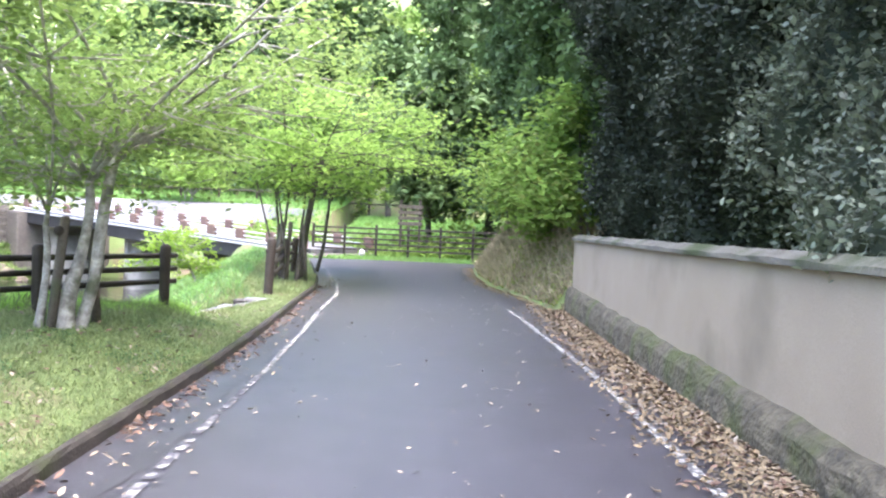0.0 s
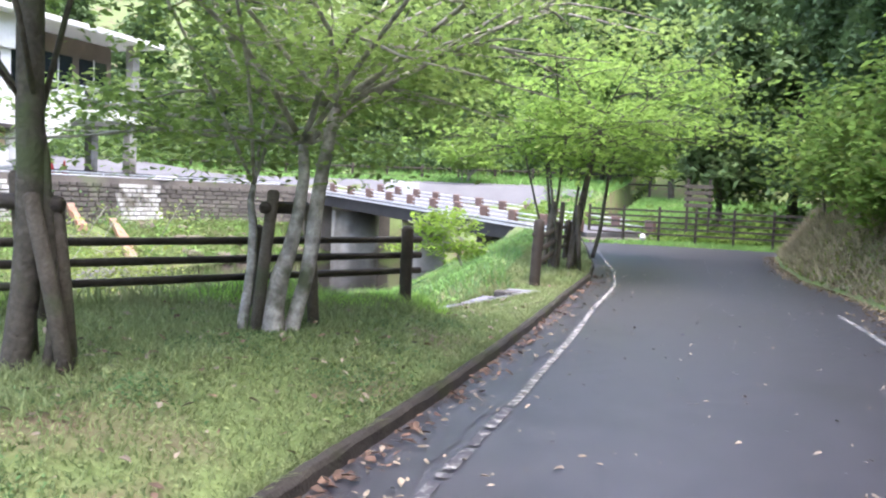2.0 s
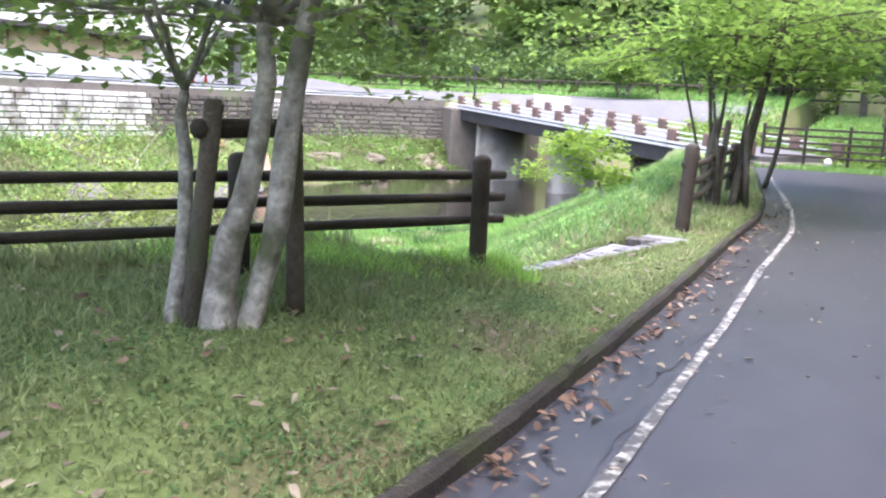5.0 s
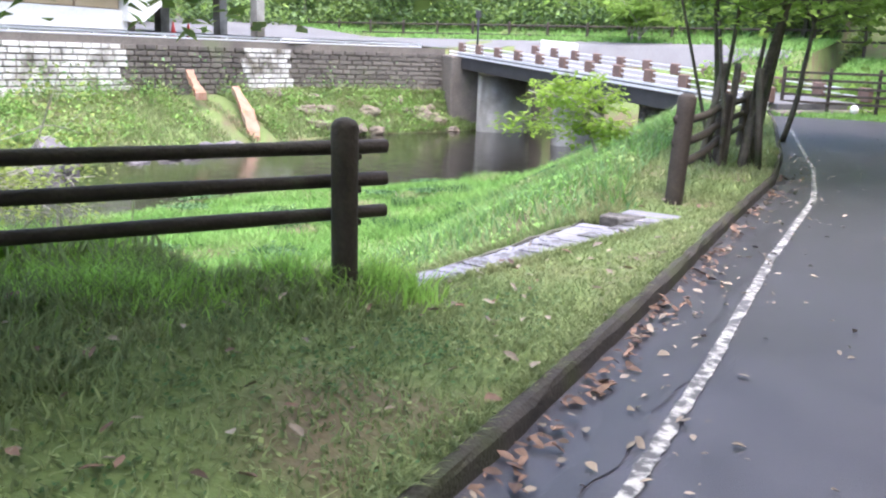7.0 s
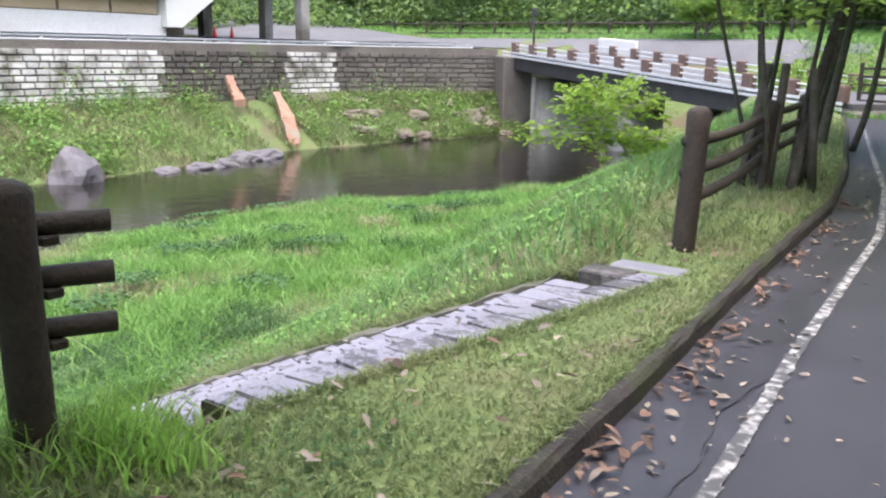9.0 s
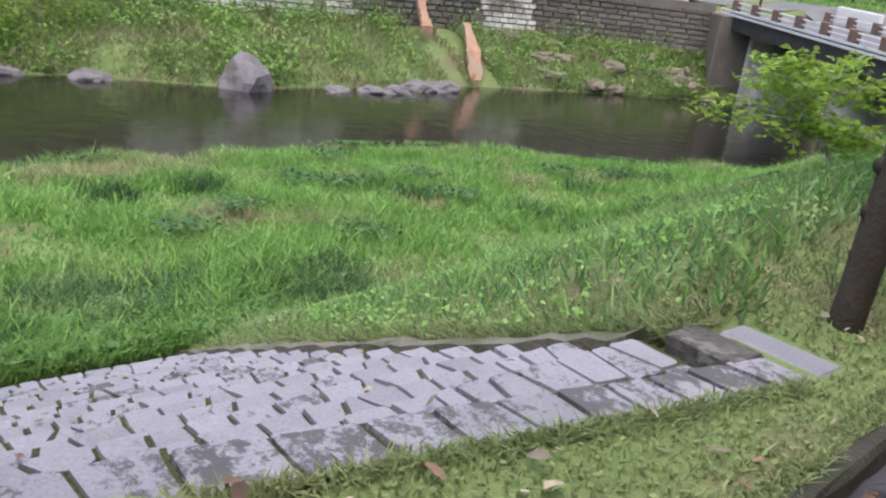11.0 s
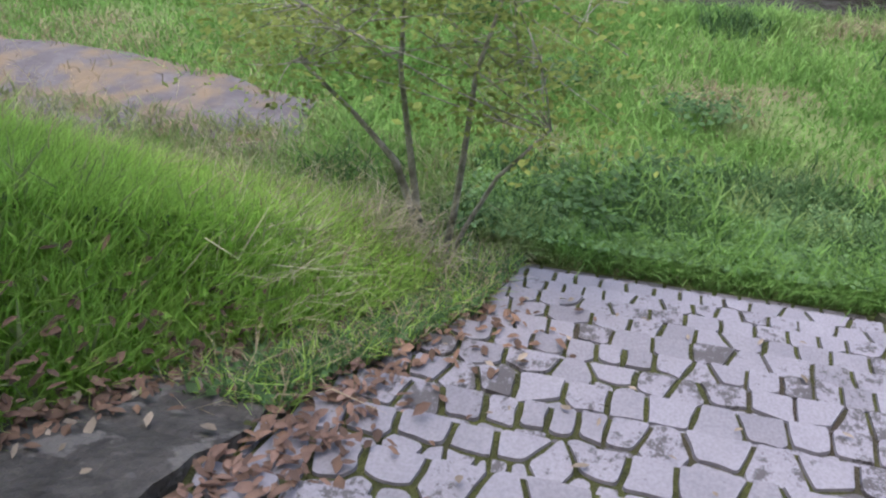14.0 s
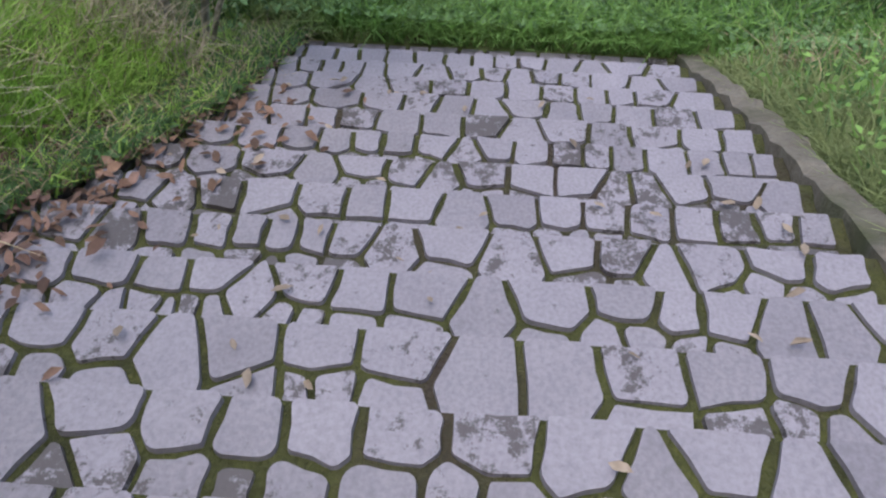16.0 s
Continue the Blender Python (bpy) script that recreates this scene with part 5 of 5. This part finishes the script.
for x, y, s in ((-24.3, 20.2, 0.55), (-24.7, 18.2, 0.35), (-24.9, 17.6, 0.3), (-23.0, 27.0, 0.4), (-23.0, 28.3, 0.35), (-22.9, 29.2, 0.4), (-23.6, 30.6, 0.55), (-23.6, 31.6, 0.6), (-22.8, 28.8, 0.22), (-25.0, 14.6, 0.5), (-24.2, 13.2, 0.7), (-24.4, 12.0, 0.4)):
    rock(x + 0.2, y, s * rr.uniform(0.8, 1.2), s * rr.uniform(0.9, 1.5), s * rr.uniform(0.35, 0.6), rr.uniform(0, 9))
for x, y, s in ((-13.7, 7.3, 0.38), (-13.5, 6.3, 0.3), (-14.3, 6.6, 0.22), (-13.9, 5.2, 0.35), (-15.0, 5.8, 0.4), (-14.6, 8.0, 0.25)):
    rock(x, y, s * rr.uniform(0.8, 1.2), s * rr.uniform(0.9, 1.4), s * rr.uniform(0.5, 0.7), rr.uniform(0, 9), "pale grey rock in the shallows beside the meadow")["group"] = "shallow rocks"
for k in range(26):
    y = rr.uniform(37.5, 45.5)
    u = rr.uniform(0, 1)
    x = float(far_x(y)) * (1 - u) + (float(ret_x(y)) + 0.5) * u
    s = rr.uniform(0.22, 0.62)
    o = rock(x, y, s * rr.uniform(0.8, 1.2), s * rr.uniform(0.8, 1.3), s * rr.uniform(0.4, 0.7), rr.uniform(0, 9), "brownish stone of the rubble slope below the bridge", float(height_at([(x, y)])[0]))
    o["group"] = "rubble stones"
    o.data.materials[0] = M["rubble"]
slabs = thing("rock_shelf", "flat grey bedrock with pale patches beside the meadow", "rock shelf", kind="structure")
for x, y, sx, sy, sd in ((-9.5, 6.9, 1.0, 2.3, 2), (-9.3, 9.1, 0.75, 1.3, 5), (-8.6, 7.5, 0.7, 1.4, 7), (-9.9, 4.5, 1.1, 1.9, 8), (-8.75, 10.4, 0.4, 0.7, 9)):
    o = rock(x, y, sx, sy, 0.07, sd, z=-1.985)
    o.data.materials[0] = M["shelf"]
    o.name = "shelf"
    for k in ("label", "category", "group"):
        del o[k]
    o.parent = slabs


# ---- grass and litter ----
def scatter(n, xlo, xhi, ylo, yhi, keep=None, clump=0.0, clumps=0):
    if clumps:
        cx, cy = rng.uniform(xlo, xhi, clumps), rng.uniform(ylo, yhi, clumps)
        k = rng.integers(0, clumps, n)
        p = np.stack([cx[k] + rng.normal(size=n) * clump, cy[k] + rng.normal(size=n) * clump], 1)
    else:
        p = np.stack([rng.uniform(xlo, xhi, n), rng.uniform(ylo, yhi, n)], 1)
    if keep is not None:
        p = p[keep(p[:, 0], p[:, 1])]
    return np.column_stack([p, height_at(p) - 0.015])


def off_stairs(x, y):
    return ~((x < -2.72) & (x > -7.52) & (y > left_y(x) - 0.38 - strip_extra(x)) & (y < right_y(x) + 0.28) | ((x < head_edge(y) - 0.01) & (x > -3.0) & (y > HEAD_LO) & (y < HEAD_HI)) | ((x < -2.17) & (x > -2.82) & (y > 15.84) & (y < 16.34)))


def verge(x, y):
    return (x < kerb_x(y) - 0.06) & off_stairs(x, y)


def bank_side(x, y):
    return (x < top_x(y) + 0.3) & (x > near_x(y) + 0.1) & off_stairs(x, y)


g = thing("verge_grass", "short trampled grass with clover on the roadside verge", "grass", kind="stuff")
blades("blade", scatter(66000, -5.6, -1.0, 4.0, 13.2, verge), 0.065, 0.006, "grass", g, 0.9)
blades("blade", scatter(30000, -5.6, -0.8, -3.0, 4.1, verge), 0.075, 0.007, "grass", g, 0.9)
blades("blade", scatter(22000, -3.2, -1.3, 12.0, 18.0, verge), 0.06, 0.006, "grass", g, 0.9)
blades("blade", scatter(22000, -6.0, -1.5, 17.0, 33.0, verge), 0.11, 0.009, "grass", g, 0.8)
y = rng.uniform(3, 24, 14000)
p = np.stack([kerb_x(y) - 0.075 - np.abs(rng.normal(size=14000)) * 0.05, y, np.full(14000, 0.085)], 1)
blades("kerb_blade", p, 0.055 + 0.03 * np.sin(3.1 * y) * np.sin(7.7 * y), 0.006, "grass", g, 1.3)
blades("tuft", scatter(13000, -4.6, -2.5, 5.5, 12.0, verge, 0.16, 60), 0.12, 0.006, "grass", g, 0.8)
blades("tuft", scatter(6000, -3.3, -2.6, 11.4, 12.6, verge, 0.2, 14), 0.16, 0.006, "grass", g, 0.8)
y = rng.uniform(12.9, 16.0, 2600)
x = head_edge(y) + 0.02 + rng.normal(size=2600) * 0.025
blades("head_edge_blade", np.stack([x, y, np.full(2600, 0.095)], 1), 0.07, 0.006, "grass", g, 1.2)
leaves("moss_patch", scatter(12000, -3.8, -1.3, 4.5, 13.0, verge, 0.14, 90) + np.array([0, 0, 0.03]), 0.018, "weed_dark", g, 1.0)
leaves("clover", scatter(9000, -3.4, -1.3, 5.0, 17.0, verge) + np.array([0, 0, 0.025]), 0.02, "grass", g, 1.0)
g = thing("meadow_grass", "bright tall meadow grass between the stairs and the river", "grass", kind="stuff")
def hummock(x, y):
    return 0.5 + 0.25 * np.sin(1.1 * x + 0.7 * y) + 0.25 * np.sin(2.3 * y - 0.8 * x + 1.3 * np.sin(0.7 * x))


def off_shelf(x, y):
    bare = False
    for cx, cy, rx, ry in ((-9.5, 6.9, 1.0, 2.3), (-9.3, 9.1, 0.75, 1.3), (-8.6, 7.5, 0.7, 1.4), (-9.9, 4.5, 1.1, 1.9), (-8.75, 10.4, 0.4, 0.7)):
        bare = bare | (((x - cx) / rx) ** 2 + ((y - cy) / ry) ** 2 < 0.8)
    return bank_side(x, y) & ~bare


p = scatter(112000, -16.0, -7.6, 0.0, 32.0, off_shelf)
blades("blade", p, 0.09 + 0.17 * hummock(p[:, 0], p[:, 1]), 0.011, "meadow", g, 0.9)
p = scatter(60000, -16.0, -7.2, 9.4, 32.0, bank_side, 0.3, 170)
blades("tuft", p, 0.16 + 0.22 * hummock(p[:, 0], p[:, 1]), 0.012, "meadow", g, 0.8)
p = scatter(14000, -15.8, -7.4, 9.4, 30.0, bank_side, 0.28, 26)
blades("dry_patch", p, 0.2, 0.008, "dry", g, 1.2)
p = scatter(6000, -16.0, -8.0, 9.0, 30.0, bank_side, 0.22, 26) + np.array([0, 0, 0.22])
leaves("weed_leaf", p, 0.055, "weed_dark", g, 0.6)
p = scatter(3200, -11.5, -7.8, 4.0, 11.0, bank_side, 0.35, 30)
blades("shelf_tuft", p, 0.22, 0.007, "dry", g, 1.2)
blades("edge_tuft", scatter(13000, -8.5, -7.52, 12.4, 17.0, bank_side, 0.2, 70), 0.2, 0.010, "meadow", g, 0.9)
leaves("edge_weed", scatter(9000, -8.6, -7.5, 12.6, 16.6, bank_side, 0.2, 60) + np.array([0, 0, 0.14]), 0.045, "weed_green", g, 0.6)
p = scatter(3600, -14.0, -8.0, 11.0, 28.0, bank_side, 0.2, 18)
blades("dark_tuft", p, 0.34, 0.012, "weed_dark", g, 0.8)
p = scatter(9000, -9.0, -7.6, 12.5, 18.5, bank_side, 0.2, 40)
blades("dark_tuft", p, 0.25, 0.011, "weed_dark", g, 0.9)
p = np.stack([rng.uniform(-7.8, -7.46, 5000), rng.uniform(12.8, 15.7, 5000), np.full(5000, -2.01)], 1)
blades("foot_tuft", p, 0.22, 0.008, "meadow", g, 0.9)
g = thing("bank_grass", "long grass and weeds on the slope below the verge", "grass", kind="stuff")
blades("blade", scatter(5000, -8.5, -2.6, 15.8, 32.0, bank_side), 0.26, 0.009, "grass", g, 0.8)
blades("blade", scatter(11000, -8.5, -2.6, 15.8, 32.0, bank_side), 0.24, 0.010, "meadow", g, 0.8)
blades("blade", scatter(17000, -8.5, -2.6, 15.8, 32.0, bank_side), 0.22, 0.010, "weed_green", g, 0.8)
blades("blade", scatter(20000, -9.5, -5.2, -3.0, 4.1, bank_side), 0.28, 0.011, "grass", g, 0.8)
blades("blade", scatter(26000, -9.0, -3.0, 4.0, 12.3, bank_side), 0.28, 0.010, "grass", g, 0.8)
blades("dry_blade", scatter(1300, -10.0, -5.0, 5.0, 12.3, bank_side, 0.4, 40), 0.38, 0.006, "dry", g, 1.0)
leaves("weed", scatter(5000, -7.4, -4.6, 10.5, 12.5, bank_side, 0.22, 34) + np.array([0, 0, 0.14]), 0.045, "weed_dark", g, 0.6)
blades("wisp", scatter(2000, -8.2, -4.8, 8.0, 12.2, bank_side, 0.3, 45), 0.36, 0.004, "straw", g, 1.0)
blades("blade", scatter(16000, -7.6, -4.8, 8.5, 12.0, bank_side), 0.3, 0.008, "lush", g, 0.8)
leaves("weed", scatter(6000, -7.5, -2.6, 16.0, 30.0, bank_side, 0.3, 60) + np.array([0, 0, 0.17]), 0.035, "meadow", g, 0.7)
g = thing("lush_grass", "dense bright green tall grass beside the stairs", "grass", kind="stuff")
def lush_side(x, y):
    return off_stairs(x, y) & (x < -3.75 + 0.1 * np.sin(5 * y))


def lush_top(x, y):
    return off_stairs(x, y) & (x > -3.9)


p = scatter(60000, -6.6, -3.6, 10.6, 12.6, lush_side, 0.24, 110)
blades("blade", p, np.interp(p[:, 0], [-4.6, -3.6], [0.24, 0.13]), 0.0075, "lush", g, 0.75)
p = scatter(26000, -5.4, -3.7, 10.8, 12.4, lush_side)
blades("blade", p, 0.25, 0.007, "lush", g, 0.5)
blades("low_blade", scatter(9000, -4.0, -2.9, 10.9, 12.5, lush_top, 0.22, 50), 0.13, 0.0055, "lush", g, 0.8)
blades("post_tuft", scatter(1500, -3.1, -2.5, 11.9, 12.3, off_stairs, 0.12, 9), 0.22, 0.006, "lush", g, 0.7)
x = rng.uniform(-7.3, -2.9, 9000)
y = left_y(x) - 0.36 - strip_extra(x) - np.abs(rng.normal(size=9000)) * 0.16
p = np.stack([x, y], 1)
blades("strip_edge_blade", np.column_stack([p, height_at(p) - 0.015]), 0.13, 0.006, "lush", g, 1.1)
fallen("edge_litter", np.column_stack([p, height_at(p) + 0.015])[:900] + np.array([0, 0.14, 0]), 0.04, "litter", g)
x = rng.uniform(-7.5, -4.0, 9000)
y = left_y(x) + 0.02 - np.abs(rng.normal(size=9000)) * 0.26
p = np.stack([x, y, stair_z(x) - 0.03], 1)
blades("strip_weed", p[:2300], 0.14, 0.006, "weed_dark", g, 1.1)
blades("strip_weed", p[2300:3600], 0.15, 0.006, "lush", g, 1.1)
blades("strip_stalk", p[3600:4300], 0.2, 0.004, "dry", g, 1.4)
leaves("strip_weed_leaf", p[5400:6300] + np.array([0, 0, 0.06]), 0.04, "weed_dark", g, 0.7)
fallen("strip_litter", p[6300:7900] + np.array([0, 0, 0.02]), 0.04, "litter", g)
fallen("strip_litter", p[7900:8300] + np.array([0, 0, 0.03]), 0.036, "litter_pale", g)
p = scatter(1100, -7.2, -5.0, 10.4, 12.5, lush_side, 0.3, 26) + np.array([0, 0, 0.12])
blades("seed_stalk", p, 0.3, 0.004, "dry", g, 1.0)
p = scatter(700, -7.0, -3.9, 10.6, 12.4, lush_side, 0.2, 22) + np.array([0, 0, 0.2])
leaves("broad_leaf", p, 0.035, "lush", g, 0.6)
x = rng.uniform(-7.3, -2.8, 14000)
y = right_y(x) + 0.24 + np.abs(rng.normal(size=14000)) * 0.2
p = np.stack([x, y], 1)
blades("strip_edge_blade", np.column_stack([p, height_at(p) - 0.015]), 0.15, 0.007, "grass", g, 1.1)
g = thing("dry_grass", "bleached dry grass tuft beside the stairs", "grass", kind="stuff")
blades("blade", scatter(520, -6.6, -5.9, 12.15, 12.6, None, 0.10, 5) + np.array([0, 0, 0.05]), 0.42, 0.005, "straw", g, 1.5)
blades("blade", scatter(600, -5.6, -4.6, 11.9, 12.5, off_stairs, 0.1, 7), 0.3, 0.004, "straw", g, 1.4)
g = thing("far_bank_growth", "overgrown weeds and shrubs on the far river bank", "undergrowth", kind="stuff")


def far_side(x, y):
    chute = (np.abs(y - 33.1) < 0.45) | (np.abs(y - 34.5) < 0.5)
    return (x < far_x(y) + 0.1) & (x > ret_x(y) + 0.3) & ~chute


blades("blade", scatter(52000, -29, -21, 6.0, 47.0, far_side), 0.36, 0.022, "grass", g, 0.9)
p = scatter(52000, -29, -21, 6.0, 47.0, far_side, 0.5, 110)
p[:, 2] += np.abs(rng.normal(size=len(p))) * 0.33
leaves("weed_leaf", p[: len(p) // 2], 0.085, "meadow", g, 0.5)
leaves("weed_leaf", p[len(p) // 2:], 0.085, "forest_light", g, 0.5)
p = scatter(9000, -26.5, -24, 8.0, 22.0, far_side, 0.5, 14)
p[:, 2] += np.abs(rng.normal(size=len(p))) * 0.7
leaves("shrub_leaf", p, 0.10, "maple_light", g, 0.5)
p = scatter(20000, -29, -25, 14.0, 46.0, lambda x, y: far_side(x, y) & (x < ret_x(y) + 1.3), 0.45, 42)
p[:, 2] += rng.uniform(0, 1.0, len(p)) * rng.uniform(0.3, 1.9, len(p))
leaves("climber", p[: len(p) // 2], 0.10, "weed_green", g, 0.2)
leaves("climber", p[len(p) // 2:], 0.10, "grass", g, 0.2)
p = scatter(14000, -29, -21, 38.5, 49.5, lambda x, y: (x < far_x(y) + 0.1) & (x > ret_x(y) - 0.15))
blades("corner_blade", p, 0.4, 0.022, "grass", g, 0.9)
leaves("corner_leaf", p[:6000] + np.array([0, 0, 0.15]), 0.13, "forest_light", g, 0.5)
blades("dead_blade", scatter(9000, -29, -21, 8.0, 47.0, far_side, 0.5, 45), 0.4, 0.02, "dry", g, 1.1)
g = thing("far_verge", "mown grass strip beyond the far yard", "grass", kind="stuff")
p = np.stack([rng.uniform(-46, -6, 16000), rng.uniform(56.5, 63, 16000)], 1)
blades("blade", np.column_stack([p, height_at(p) + np.maximum(0, p[:, 1] - 62) * 0.28]), 0.3, 0.05, "meadow", g, 0.8)


g = thing("hill_grass", "pale green grass slope beyond the bend", "grass", kind="stuff")
p = np.stack([rng.uniform(-11, 5, 30000), rng.uniform(38.5, 60, 30000)], 1)
blades("blade", np.column_stack([p, height_at(p) - 0.02]), 0.26, 0.035, "meadow", g, 0.9)
g = thing("roadside_growth", "bright green shrubs and young leaves behind the slatted fence", "undergrowth", kind="stuff")
n = 12000
p = np.stack([rng.uniform(-9, 7, n), rng.uniform(38.2, 43, n)], 1)
z = height_at(p) + np.abs(rng.normal(size=n)) * (0.5 + 0.6 * np.sin(1.3 * p[:, 0]) ** 2) * np.interp(p[:, 1], [38.2, 43], [0.25, 1.1]) * np.interp(p[:, 0], [-3, 2], [0.5, 1.6])
leaves("leaf_mass", np.column_stack([p, z]), 0.17, "maple_light", g, 0.5)
p = np.stack([rng.uniform(-6, 3, 5000), rng.uniform(35.4, 37.6, 5000)], 1)
blades("blade", np.column_stack([p, height_at(p)]), 0.22, 0.02, "meadow", g, 0.8)
g = thing("woodland_floor", "dense undergrowth below the hillside woods", "undergrowth", kind="stuff")
c = []
for x0, x1, y0, y1, n, h in ((-62, -6, 62.5, 72, 48000, 3.4), (-60, -41, -5, 64, 44000, 3.0), (2.5, 9, 39.5, 47, 5000, 2.0), (4, 9, 18, 40, 9000, 3.0)):
    p = np.stack([rng.uniform(x0, x1, n), rng.uniform(y0, y1, n)], 1)
    z = height_at(p) + np.maximum(0, p[:, 1] - 62) * 0.28
    c.append(np.column_stack([p, z + np.abs(rng.normal(size=n)) * h * 0.5 * (0.6 + 0.4 * np.sin(p[:, 0] * 0.9) * np.sin(p[:, 1] * 0.8))]))
c = np.concatenate(c)
pick = rng.uniform(size=len(c)) < 0.6
leaves("undergrowth_leaf", c[pick], 0.24, "forest", g, 0.4)
leaves("undergrowth_leaf", c[~pick], 0.22, "forest_light", g, 0.4)


def litter(name, label, p, size, mat, parent=None):
    p = np.array(p)
    t = thing(name, label, "leaf litter", kind="stuff")
    fallen("leaf", p, size, mat, t)
    return t


def on_road(n, ylo, yhi, xof):
    y = rng.uniform(ylo, yhi, n)
    return np.stack([xof(y, n), y, np.full(n, 0.017)], 1)


litter("gutter_leaves", "drift of brown leaves along the wall footing", np.concatenate([on_road(12000, 0, 17.4, lambda y, n: wall_x(y) - 0.16 - np.abs(rng.normal(size=n)) * 0.3), on_road(1800, 17.4, 32, lambda y, n: bank_x(y) - 0.2 - np.abs(rng.normal(size=n)) * 0.18)]), 0.036, "litter_tan")
litter("gutter_leaves", "darker brown leaves along the wall footing", on_road(3500, 0, 17.4, lambda y, n: wall_x(y) - 0.16 - np.abs(rng.normal(size=n)) * 0.28), 0.036, "litter")
litter("gutter_leaves", "pale fallen leaves along the wall footing", on_road(1800, 0, 17.4, lambda y, n: wall_x(y) - 0.15 - np.abs(rng.normal(size=n)) * 0.3), 0.036, "litter_pale")
k = np.array([5.6, 7.2, 7.9, 8.6, 9.6, 10.6, 11.3, 12.1, 12.9, 13.6, 14.6, 15.4, 16.4, 17.6, 19.0, 20.5])
ky = np.concatenate([c0 + rng.normal(size=36) * 0.22 for c0 in k])
litter("kerb_leaves", "orange-brown leaves gathered in the gutter by the kerb", np.stack([kerb_x(ky) + 0.04 + np.abs(rng.normal(size=len(ky))) * 0.09, ky, np.full(len(ky), 0.02)], 1), 0.042, "litter")
litter("kerb_leaves", "pale curled leaves in the gutter by the kerb", on_road(420, 4, 24, lambda y, n: kerb_x(y) + 0.05 + np.abs(rng.normal(size=n)) * 0.3), 0.036, "litter_pale")
litter("road_leaves", "scattered pale leaves lying on the asphalt", on_road(520, 2, 30, lambda y, n: rng.uniform(-1.0, 2.4, n) - np.clip(y - 12, 0, 20) * 0.05), 0.03, "litter_pale")
p = scatter(420, -4.0, -1.3, 5.0, 17.0, verge)
p[:, 2] += 0.05
litter("verge_leaves", "brown and pale leaves lying in the grass", p, 0.04, "litter_pale")
p = scatter(260, -4.0, -1.3, 5.0, 17.0, verge)
p[:, 2] += 0.05
litter("verge_leaves", "brown leaves lying in the grass", p, 0.042, "litter")
n = 700
x = rng.uniform(-6.6, -2.8, n)
y = left_y(x) - 0.42 - strip_extra(x) + np.abs(rng.normal(size=n)) * 0.11
litter("strip_leaves", "brown leaf litter along the edge of the concrete strip", np.stack([x, y, stair_z(x) + 0.012], 1), 0.036, "litter")
n = 620
x = rng.uniform(-6.2, -2.6, n)
y = left_y(x) + np.abs(rng.normal(size=n)) * 0.26 - 0.1
kk = np.clip(np.floor((STEP0 - x) / TREAD), -1, STEPS)
litter("stair_leaves", "reddish brown leaves gathered on the edge of the stairs", np.stack([x, y, HEAD_Z - RISE * (kk + 1) + 0.014], 1)[y > left_y(x)], 0.038, "litter")
n = 260
k = rng.integers(0, 5, n)
x = np.array([-3.55, -3.85, -4.15, -3.4, -4.6])[k] + rng.normal(size=n) * 0.13
y = np.array([12.78, 12.86, 12.80, 12.70, 12.86])[k] + rng.normal(size=n) * 0.09
kk = np.clip(np.floor((STEP0 - x) / TREAD), -1, STEPS)
litter("stair_leaves", "drift of reddish leaves in the corner of the upper steps", np.stack([x, y, HEAD_Z - RISE * (kk + 1) + 0.012 + rng.uniform(0, 0.03, n)], 1)[y > left_y(x) + 0.02], 0.04, "litter_red")
n = 26
x = rng.uniform(-4.6, -2.95, n)
y = left_y(x) - rng.uniform(0.05, 0.6, n)
litter("strip_leaves", "pale and yellowish leaves lying on the damp concrete strip", np.stack([x, y, stair_z(x) + 0.012], 1), 0.038, "litter_pale")
n = 60
x, y = rng.uniform(-6.5, -2.6, n), rng.uniform(12.8, 15.5, n)
kk = np.clip(np.floor((STEP0 - x) / TREAD), -1, STEPS)
litter("stair_leaves", "single yellowish leaves lying on the stairs", np.stack([x, y, HEAD_Z - RISE * (kk + 1) + 0.02], 1), 0.035, "litter_pale")

# ---- paving stones of the stairs ----
for v, f, m in stone_pieces:
    mesh_object("stone", v, f, m, stairs)
rest = mesh_object("lower_stones", rest_v, rest_f, "stone_joined", stairs)
rest["kind"] = "stuff"
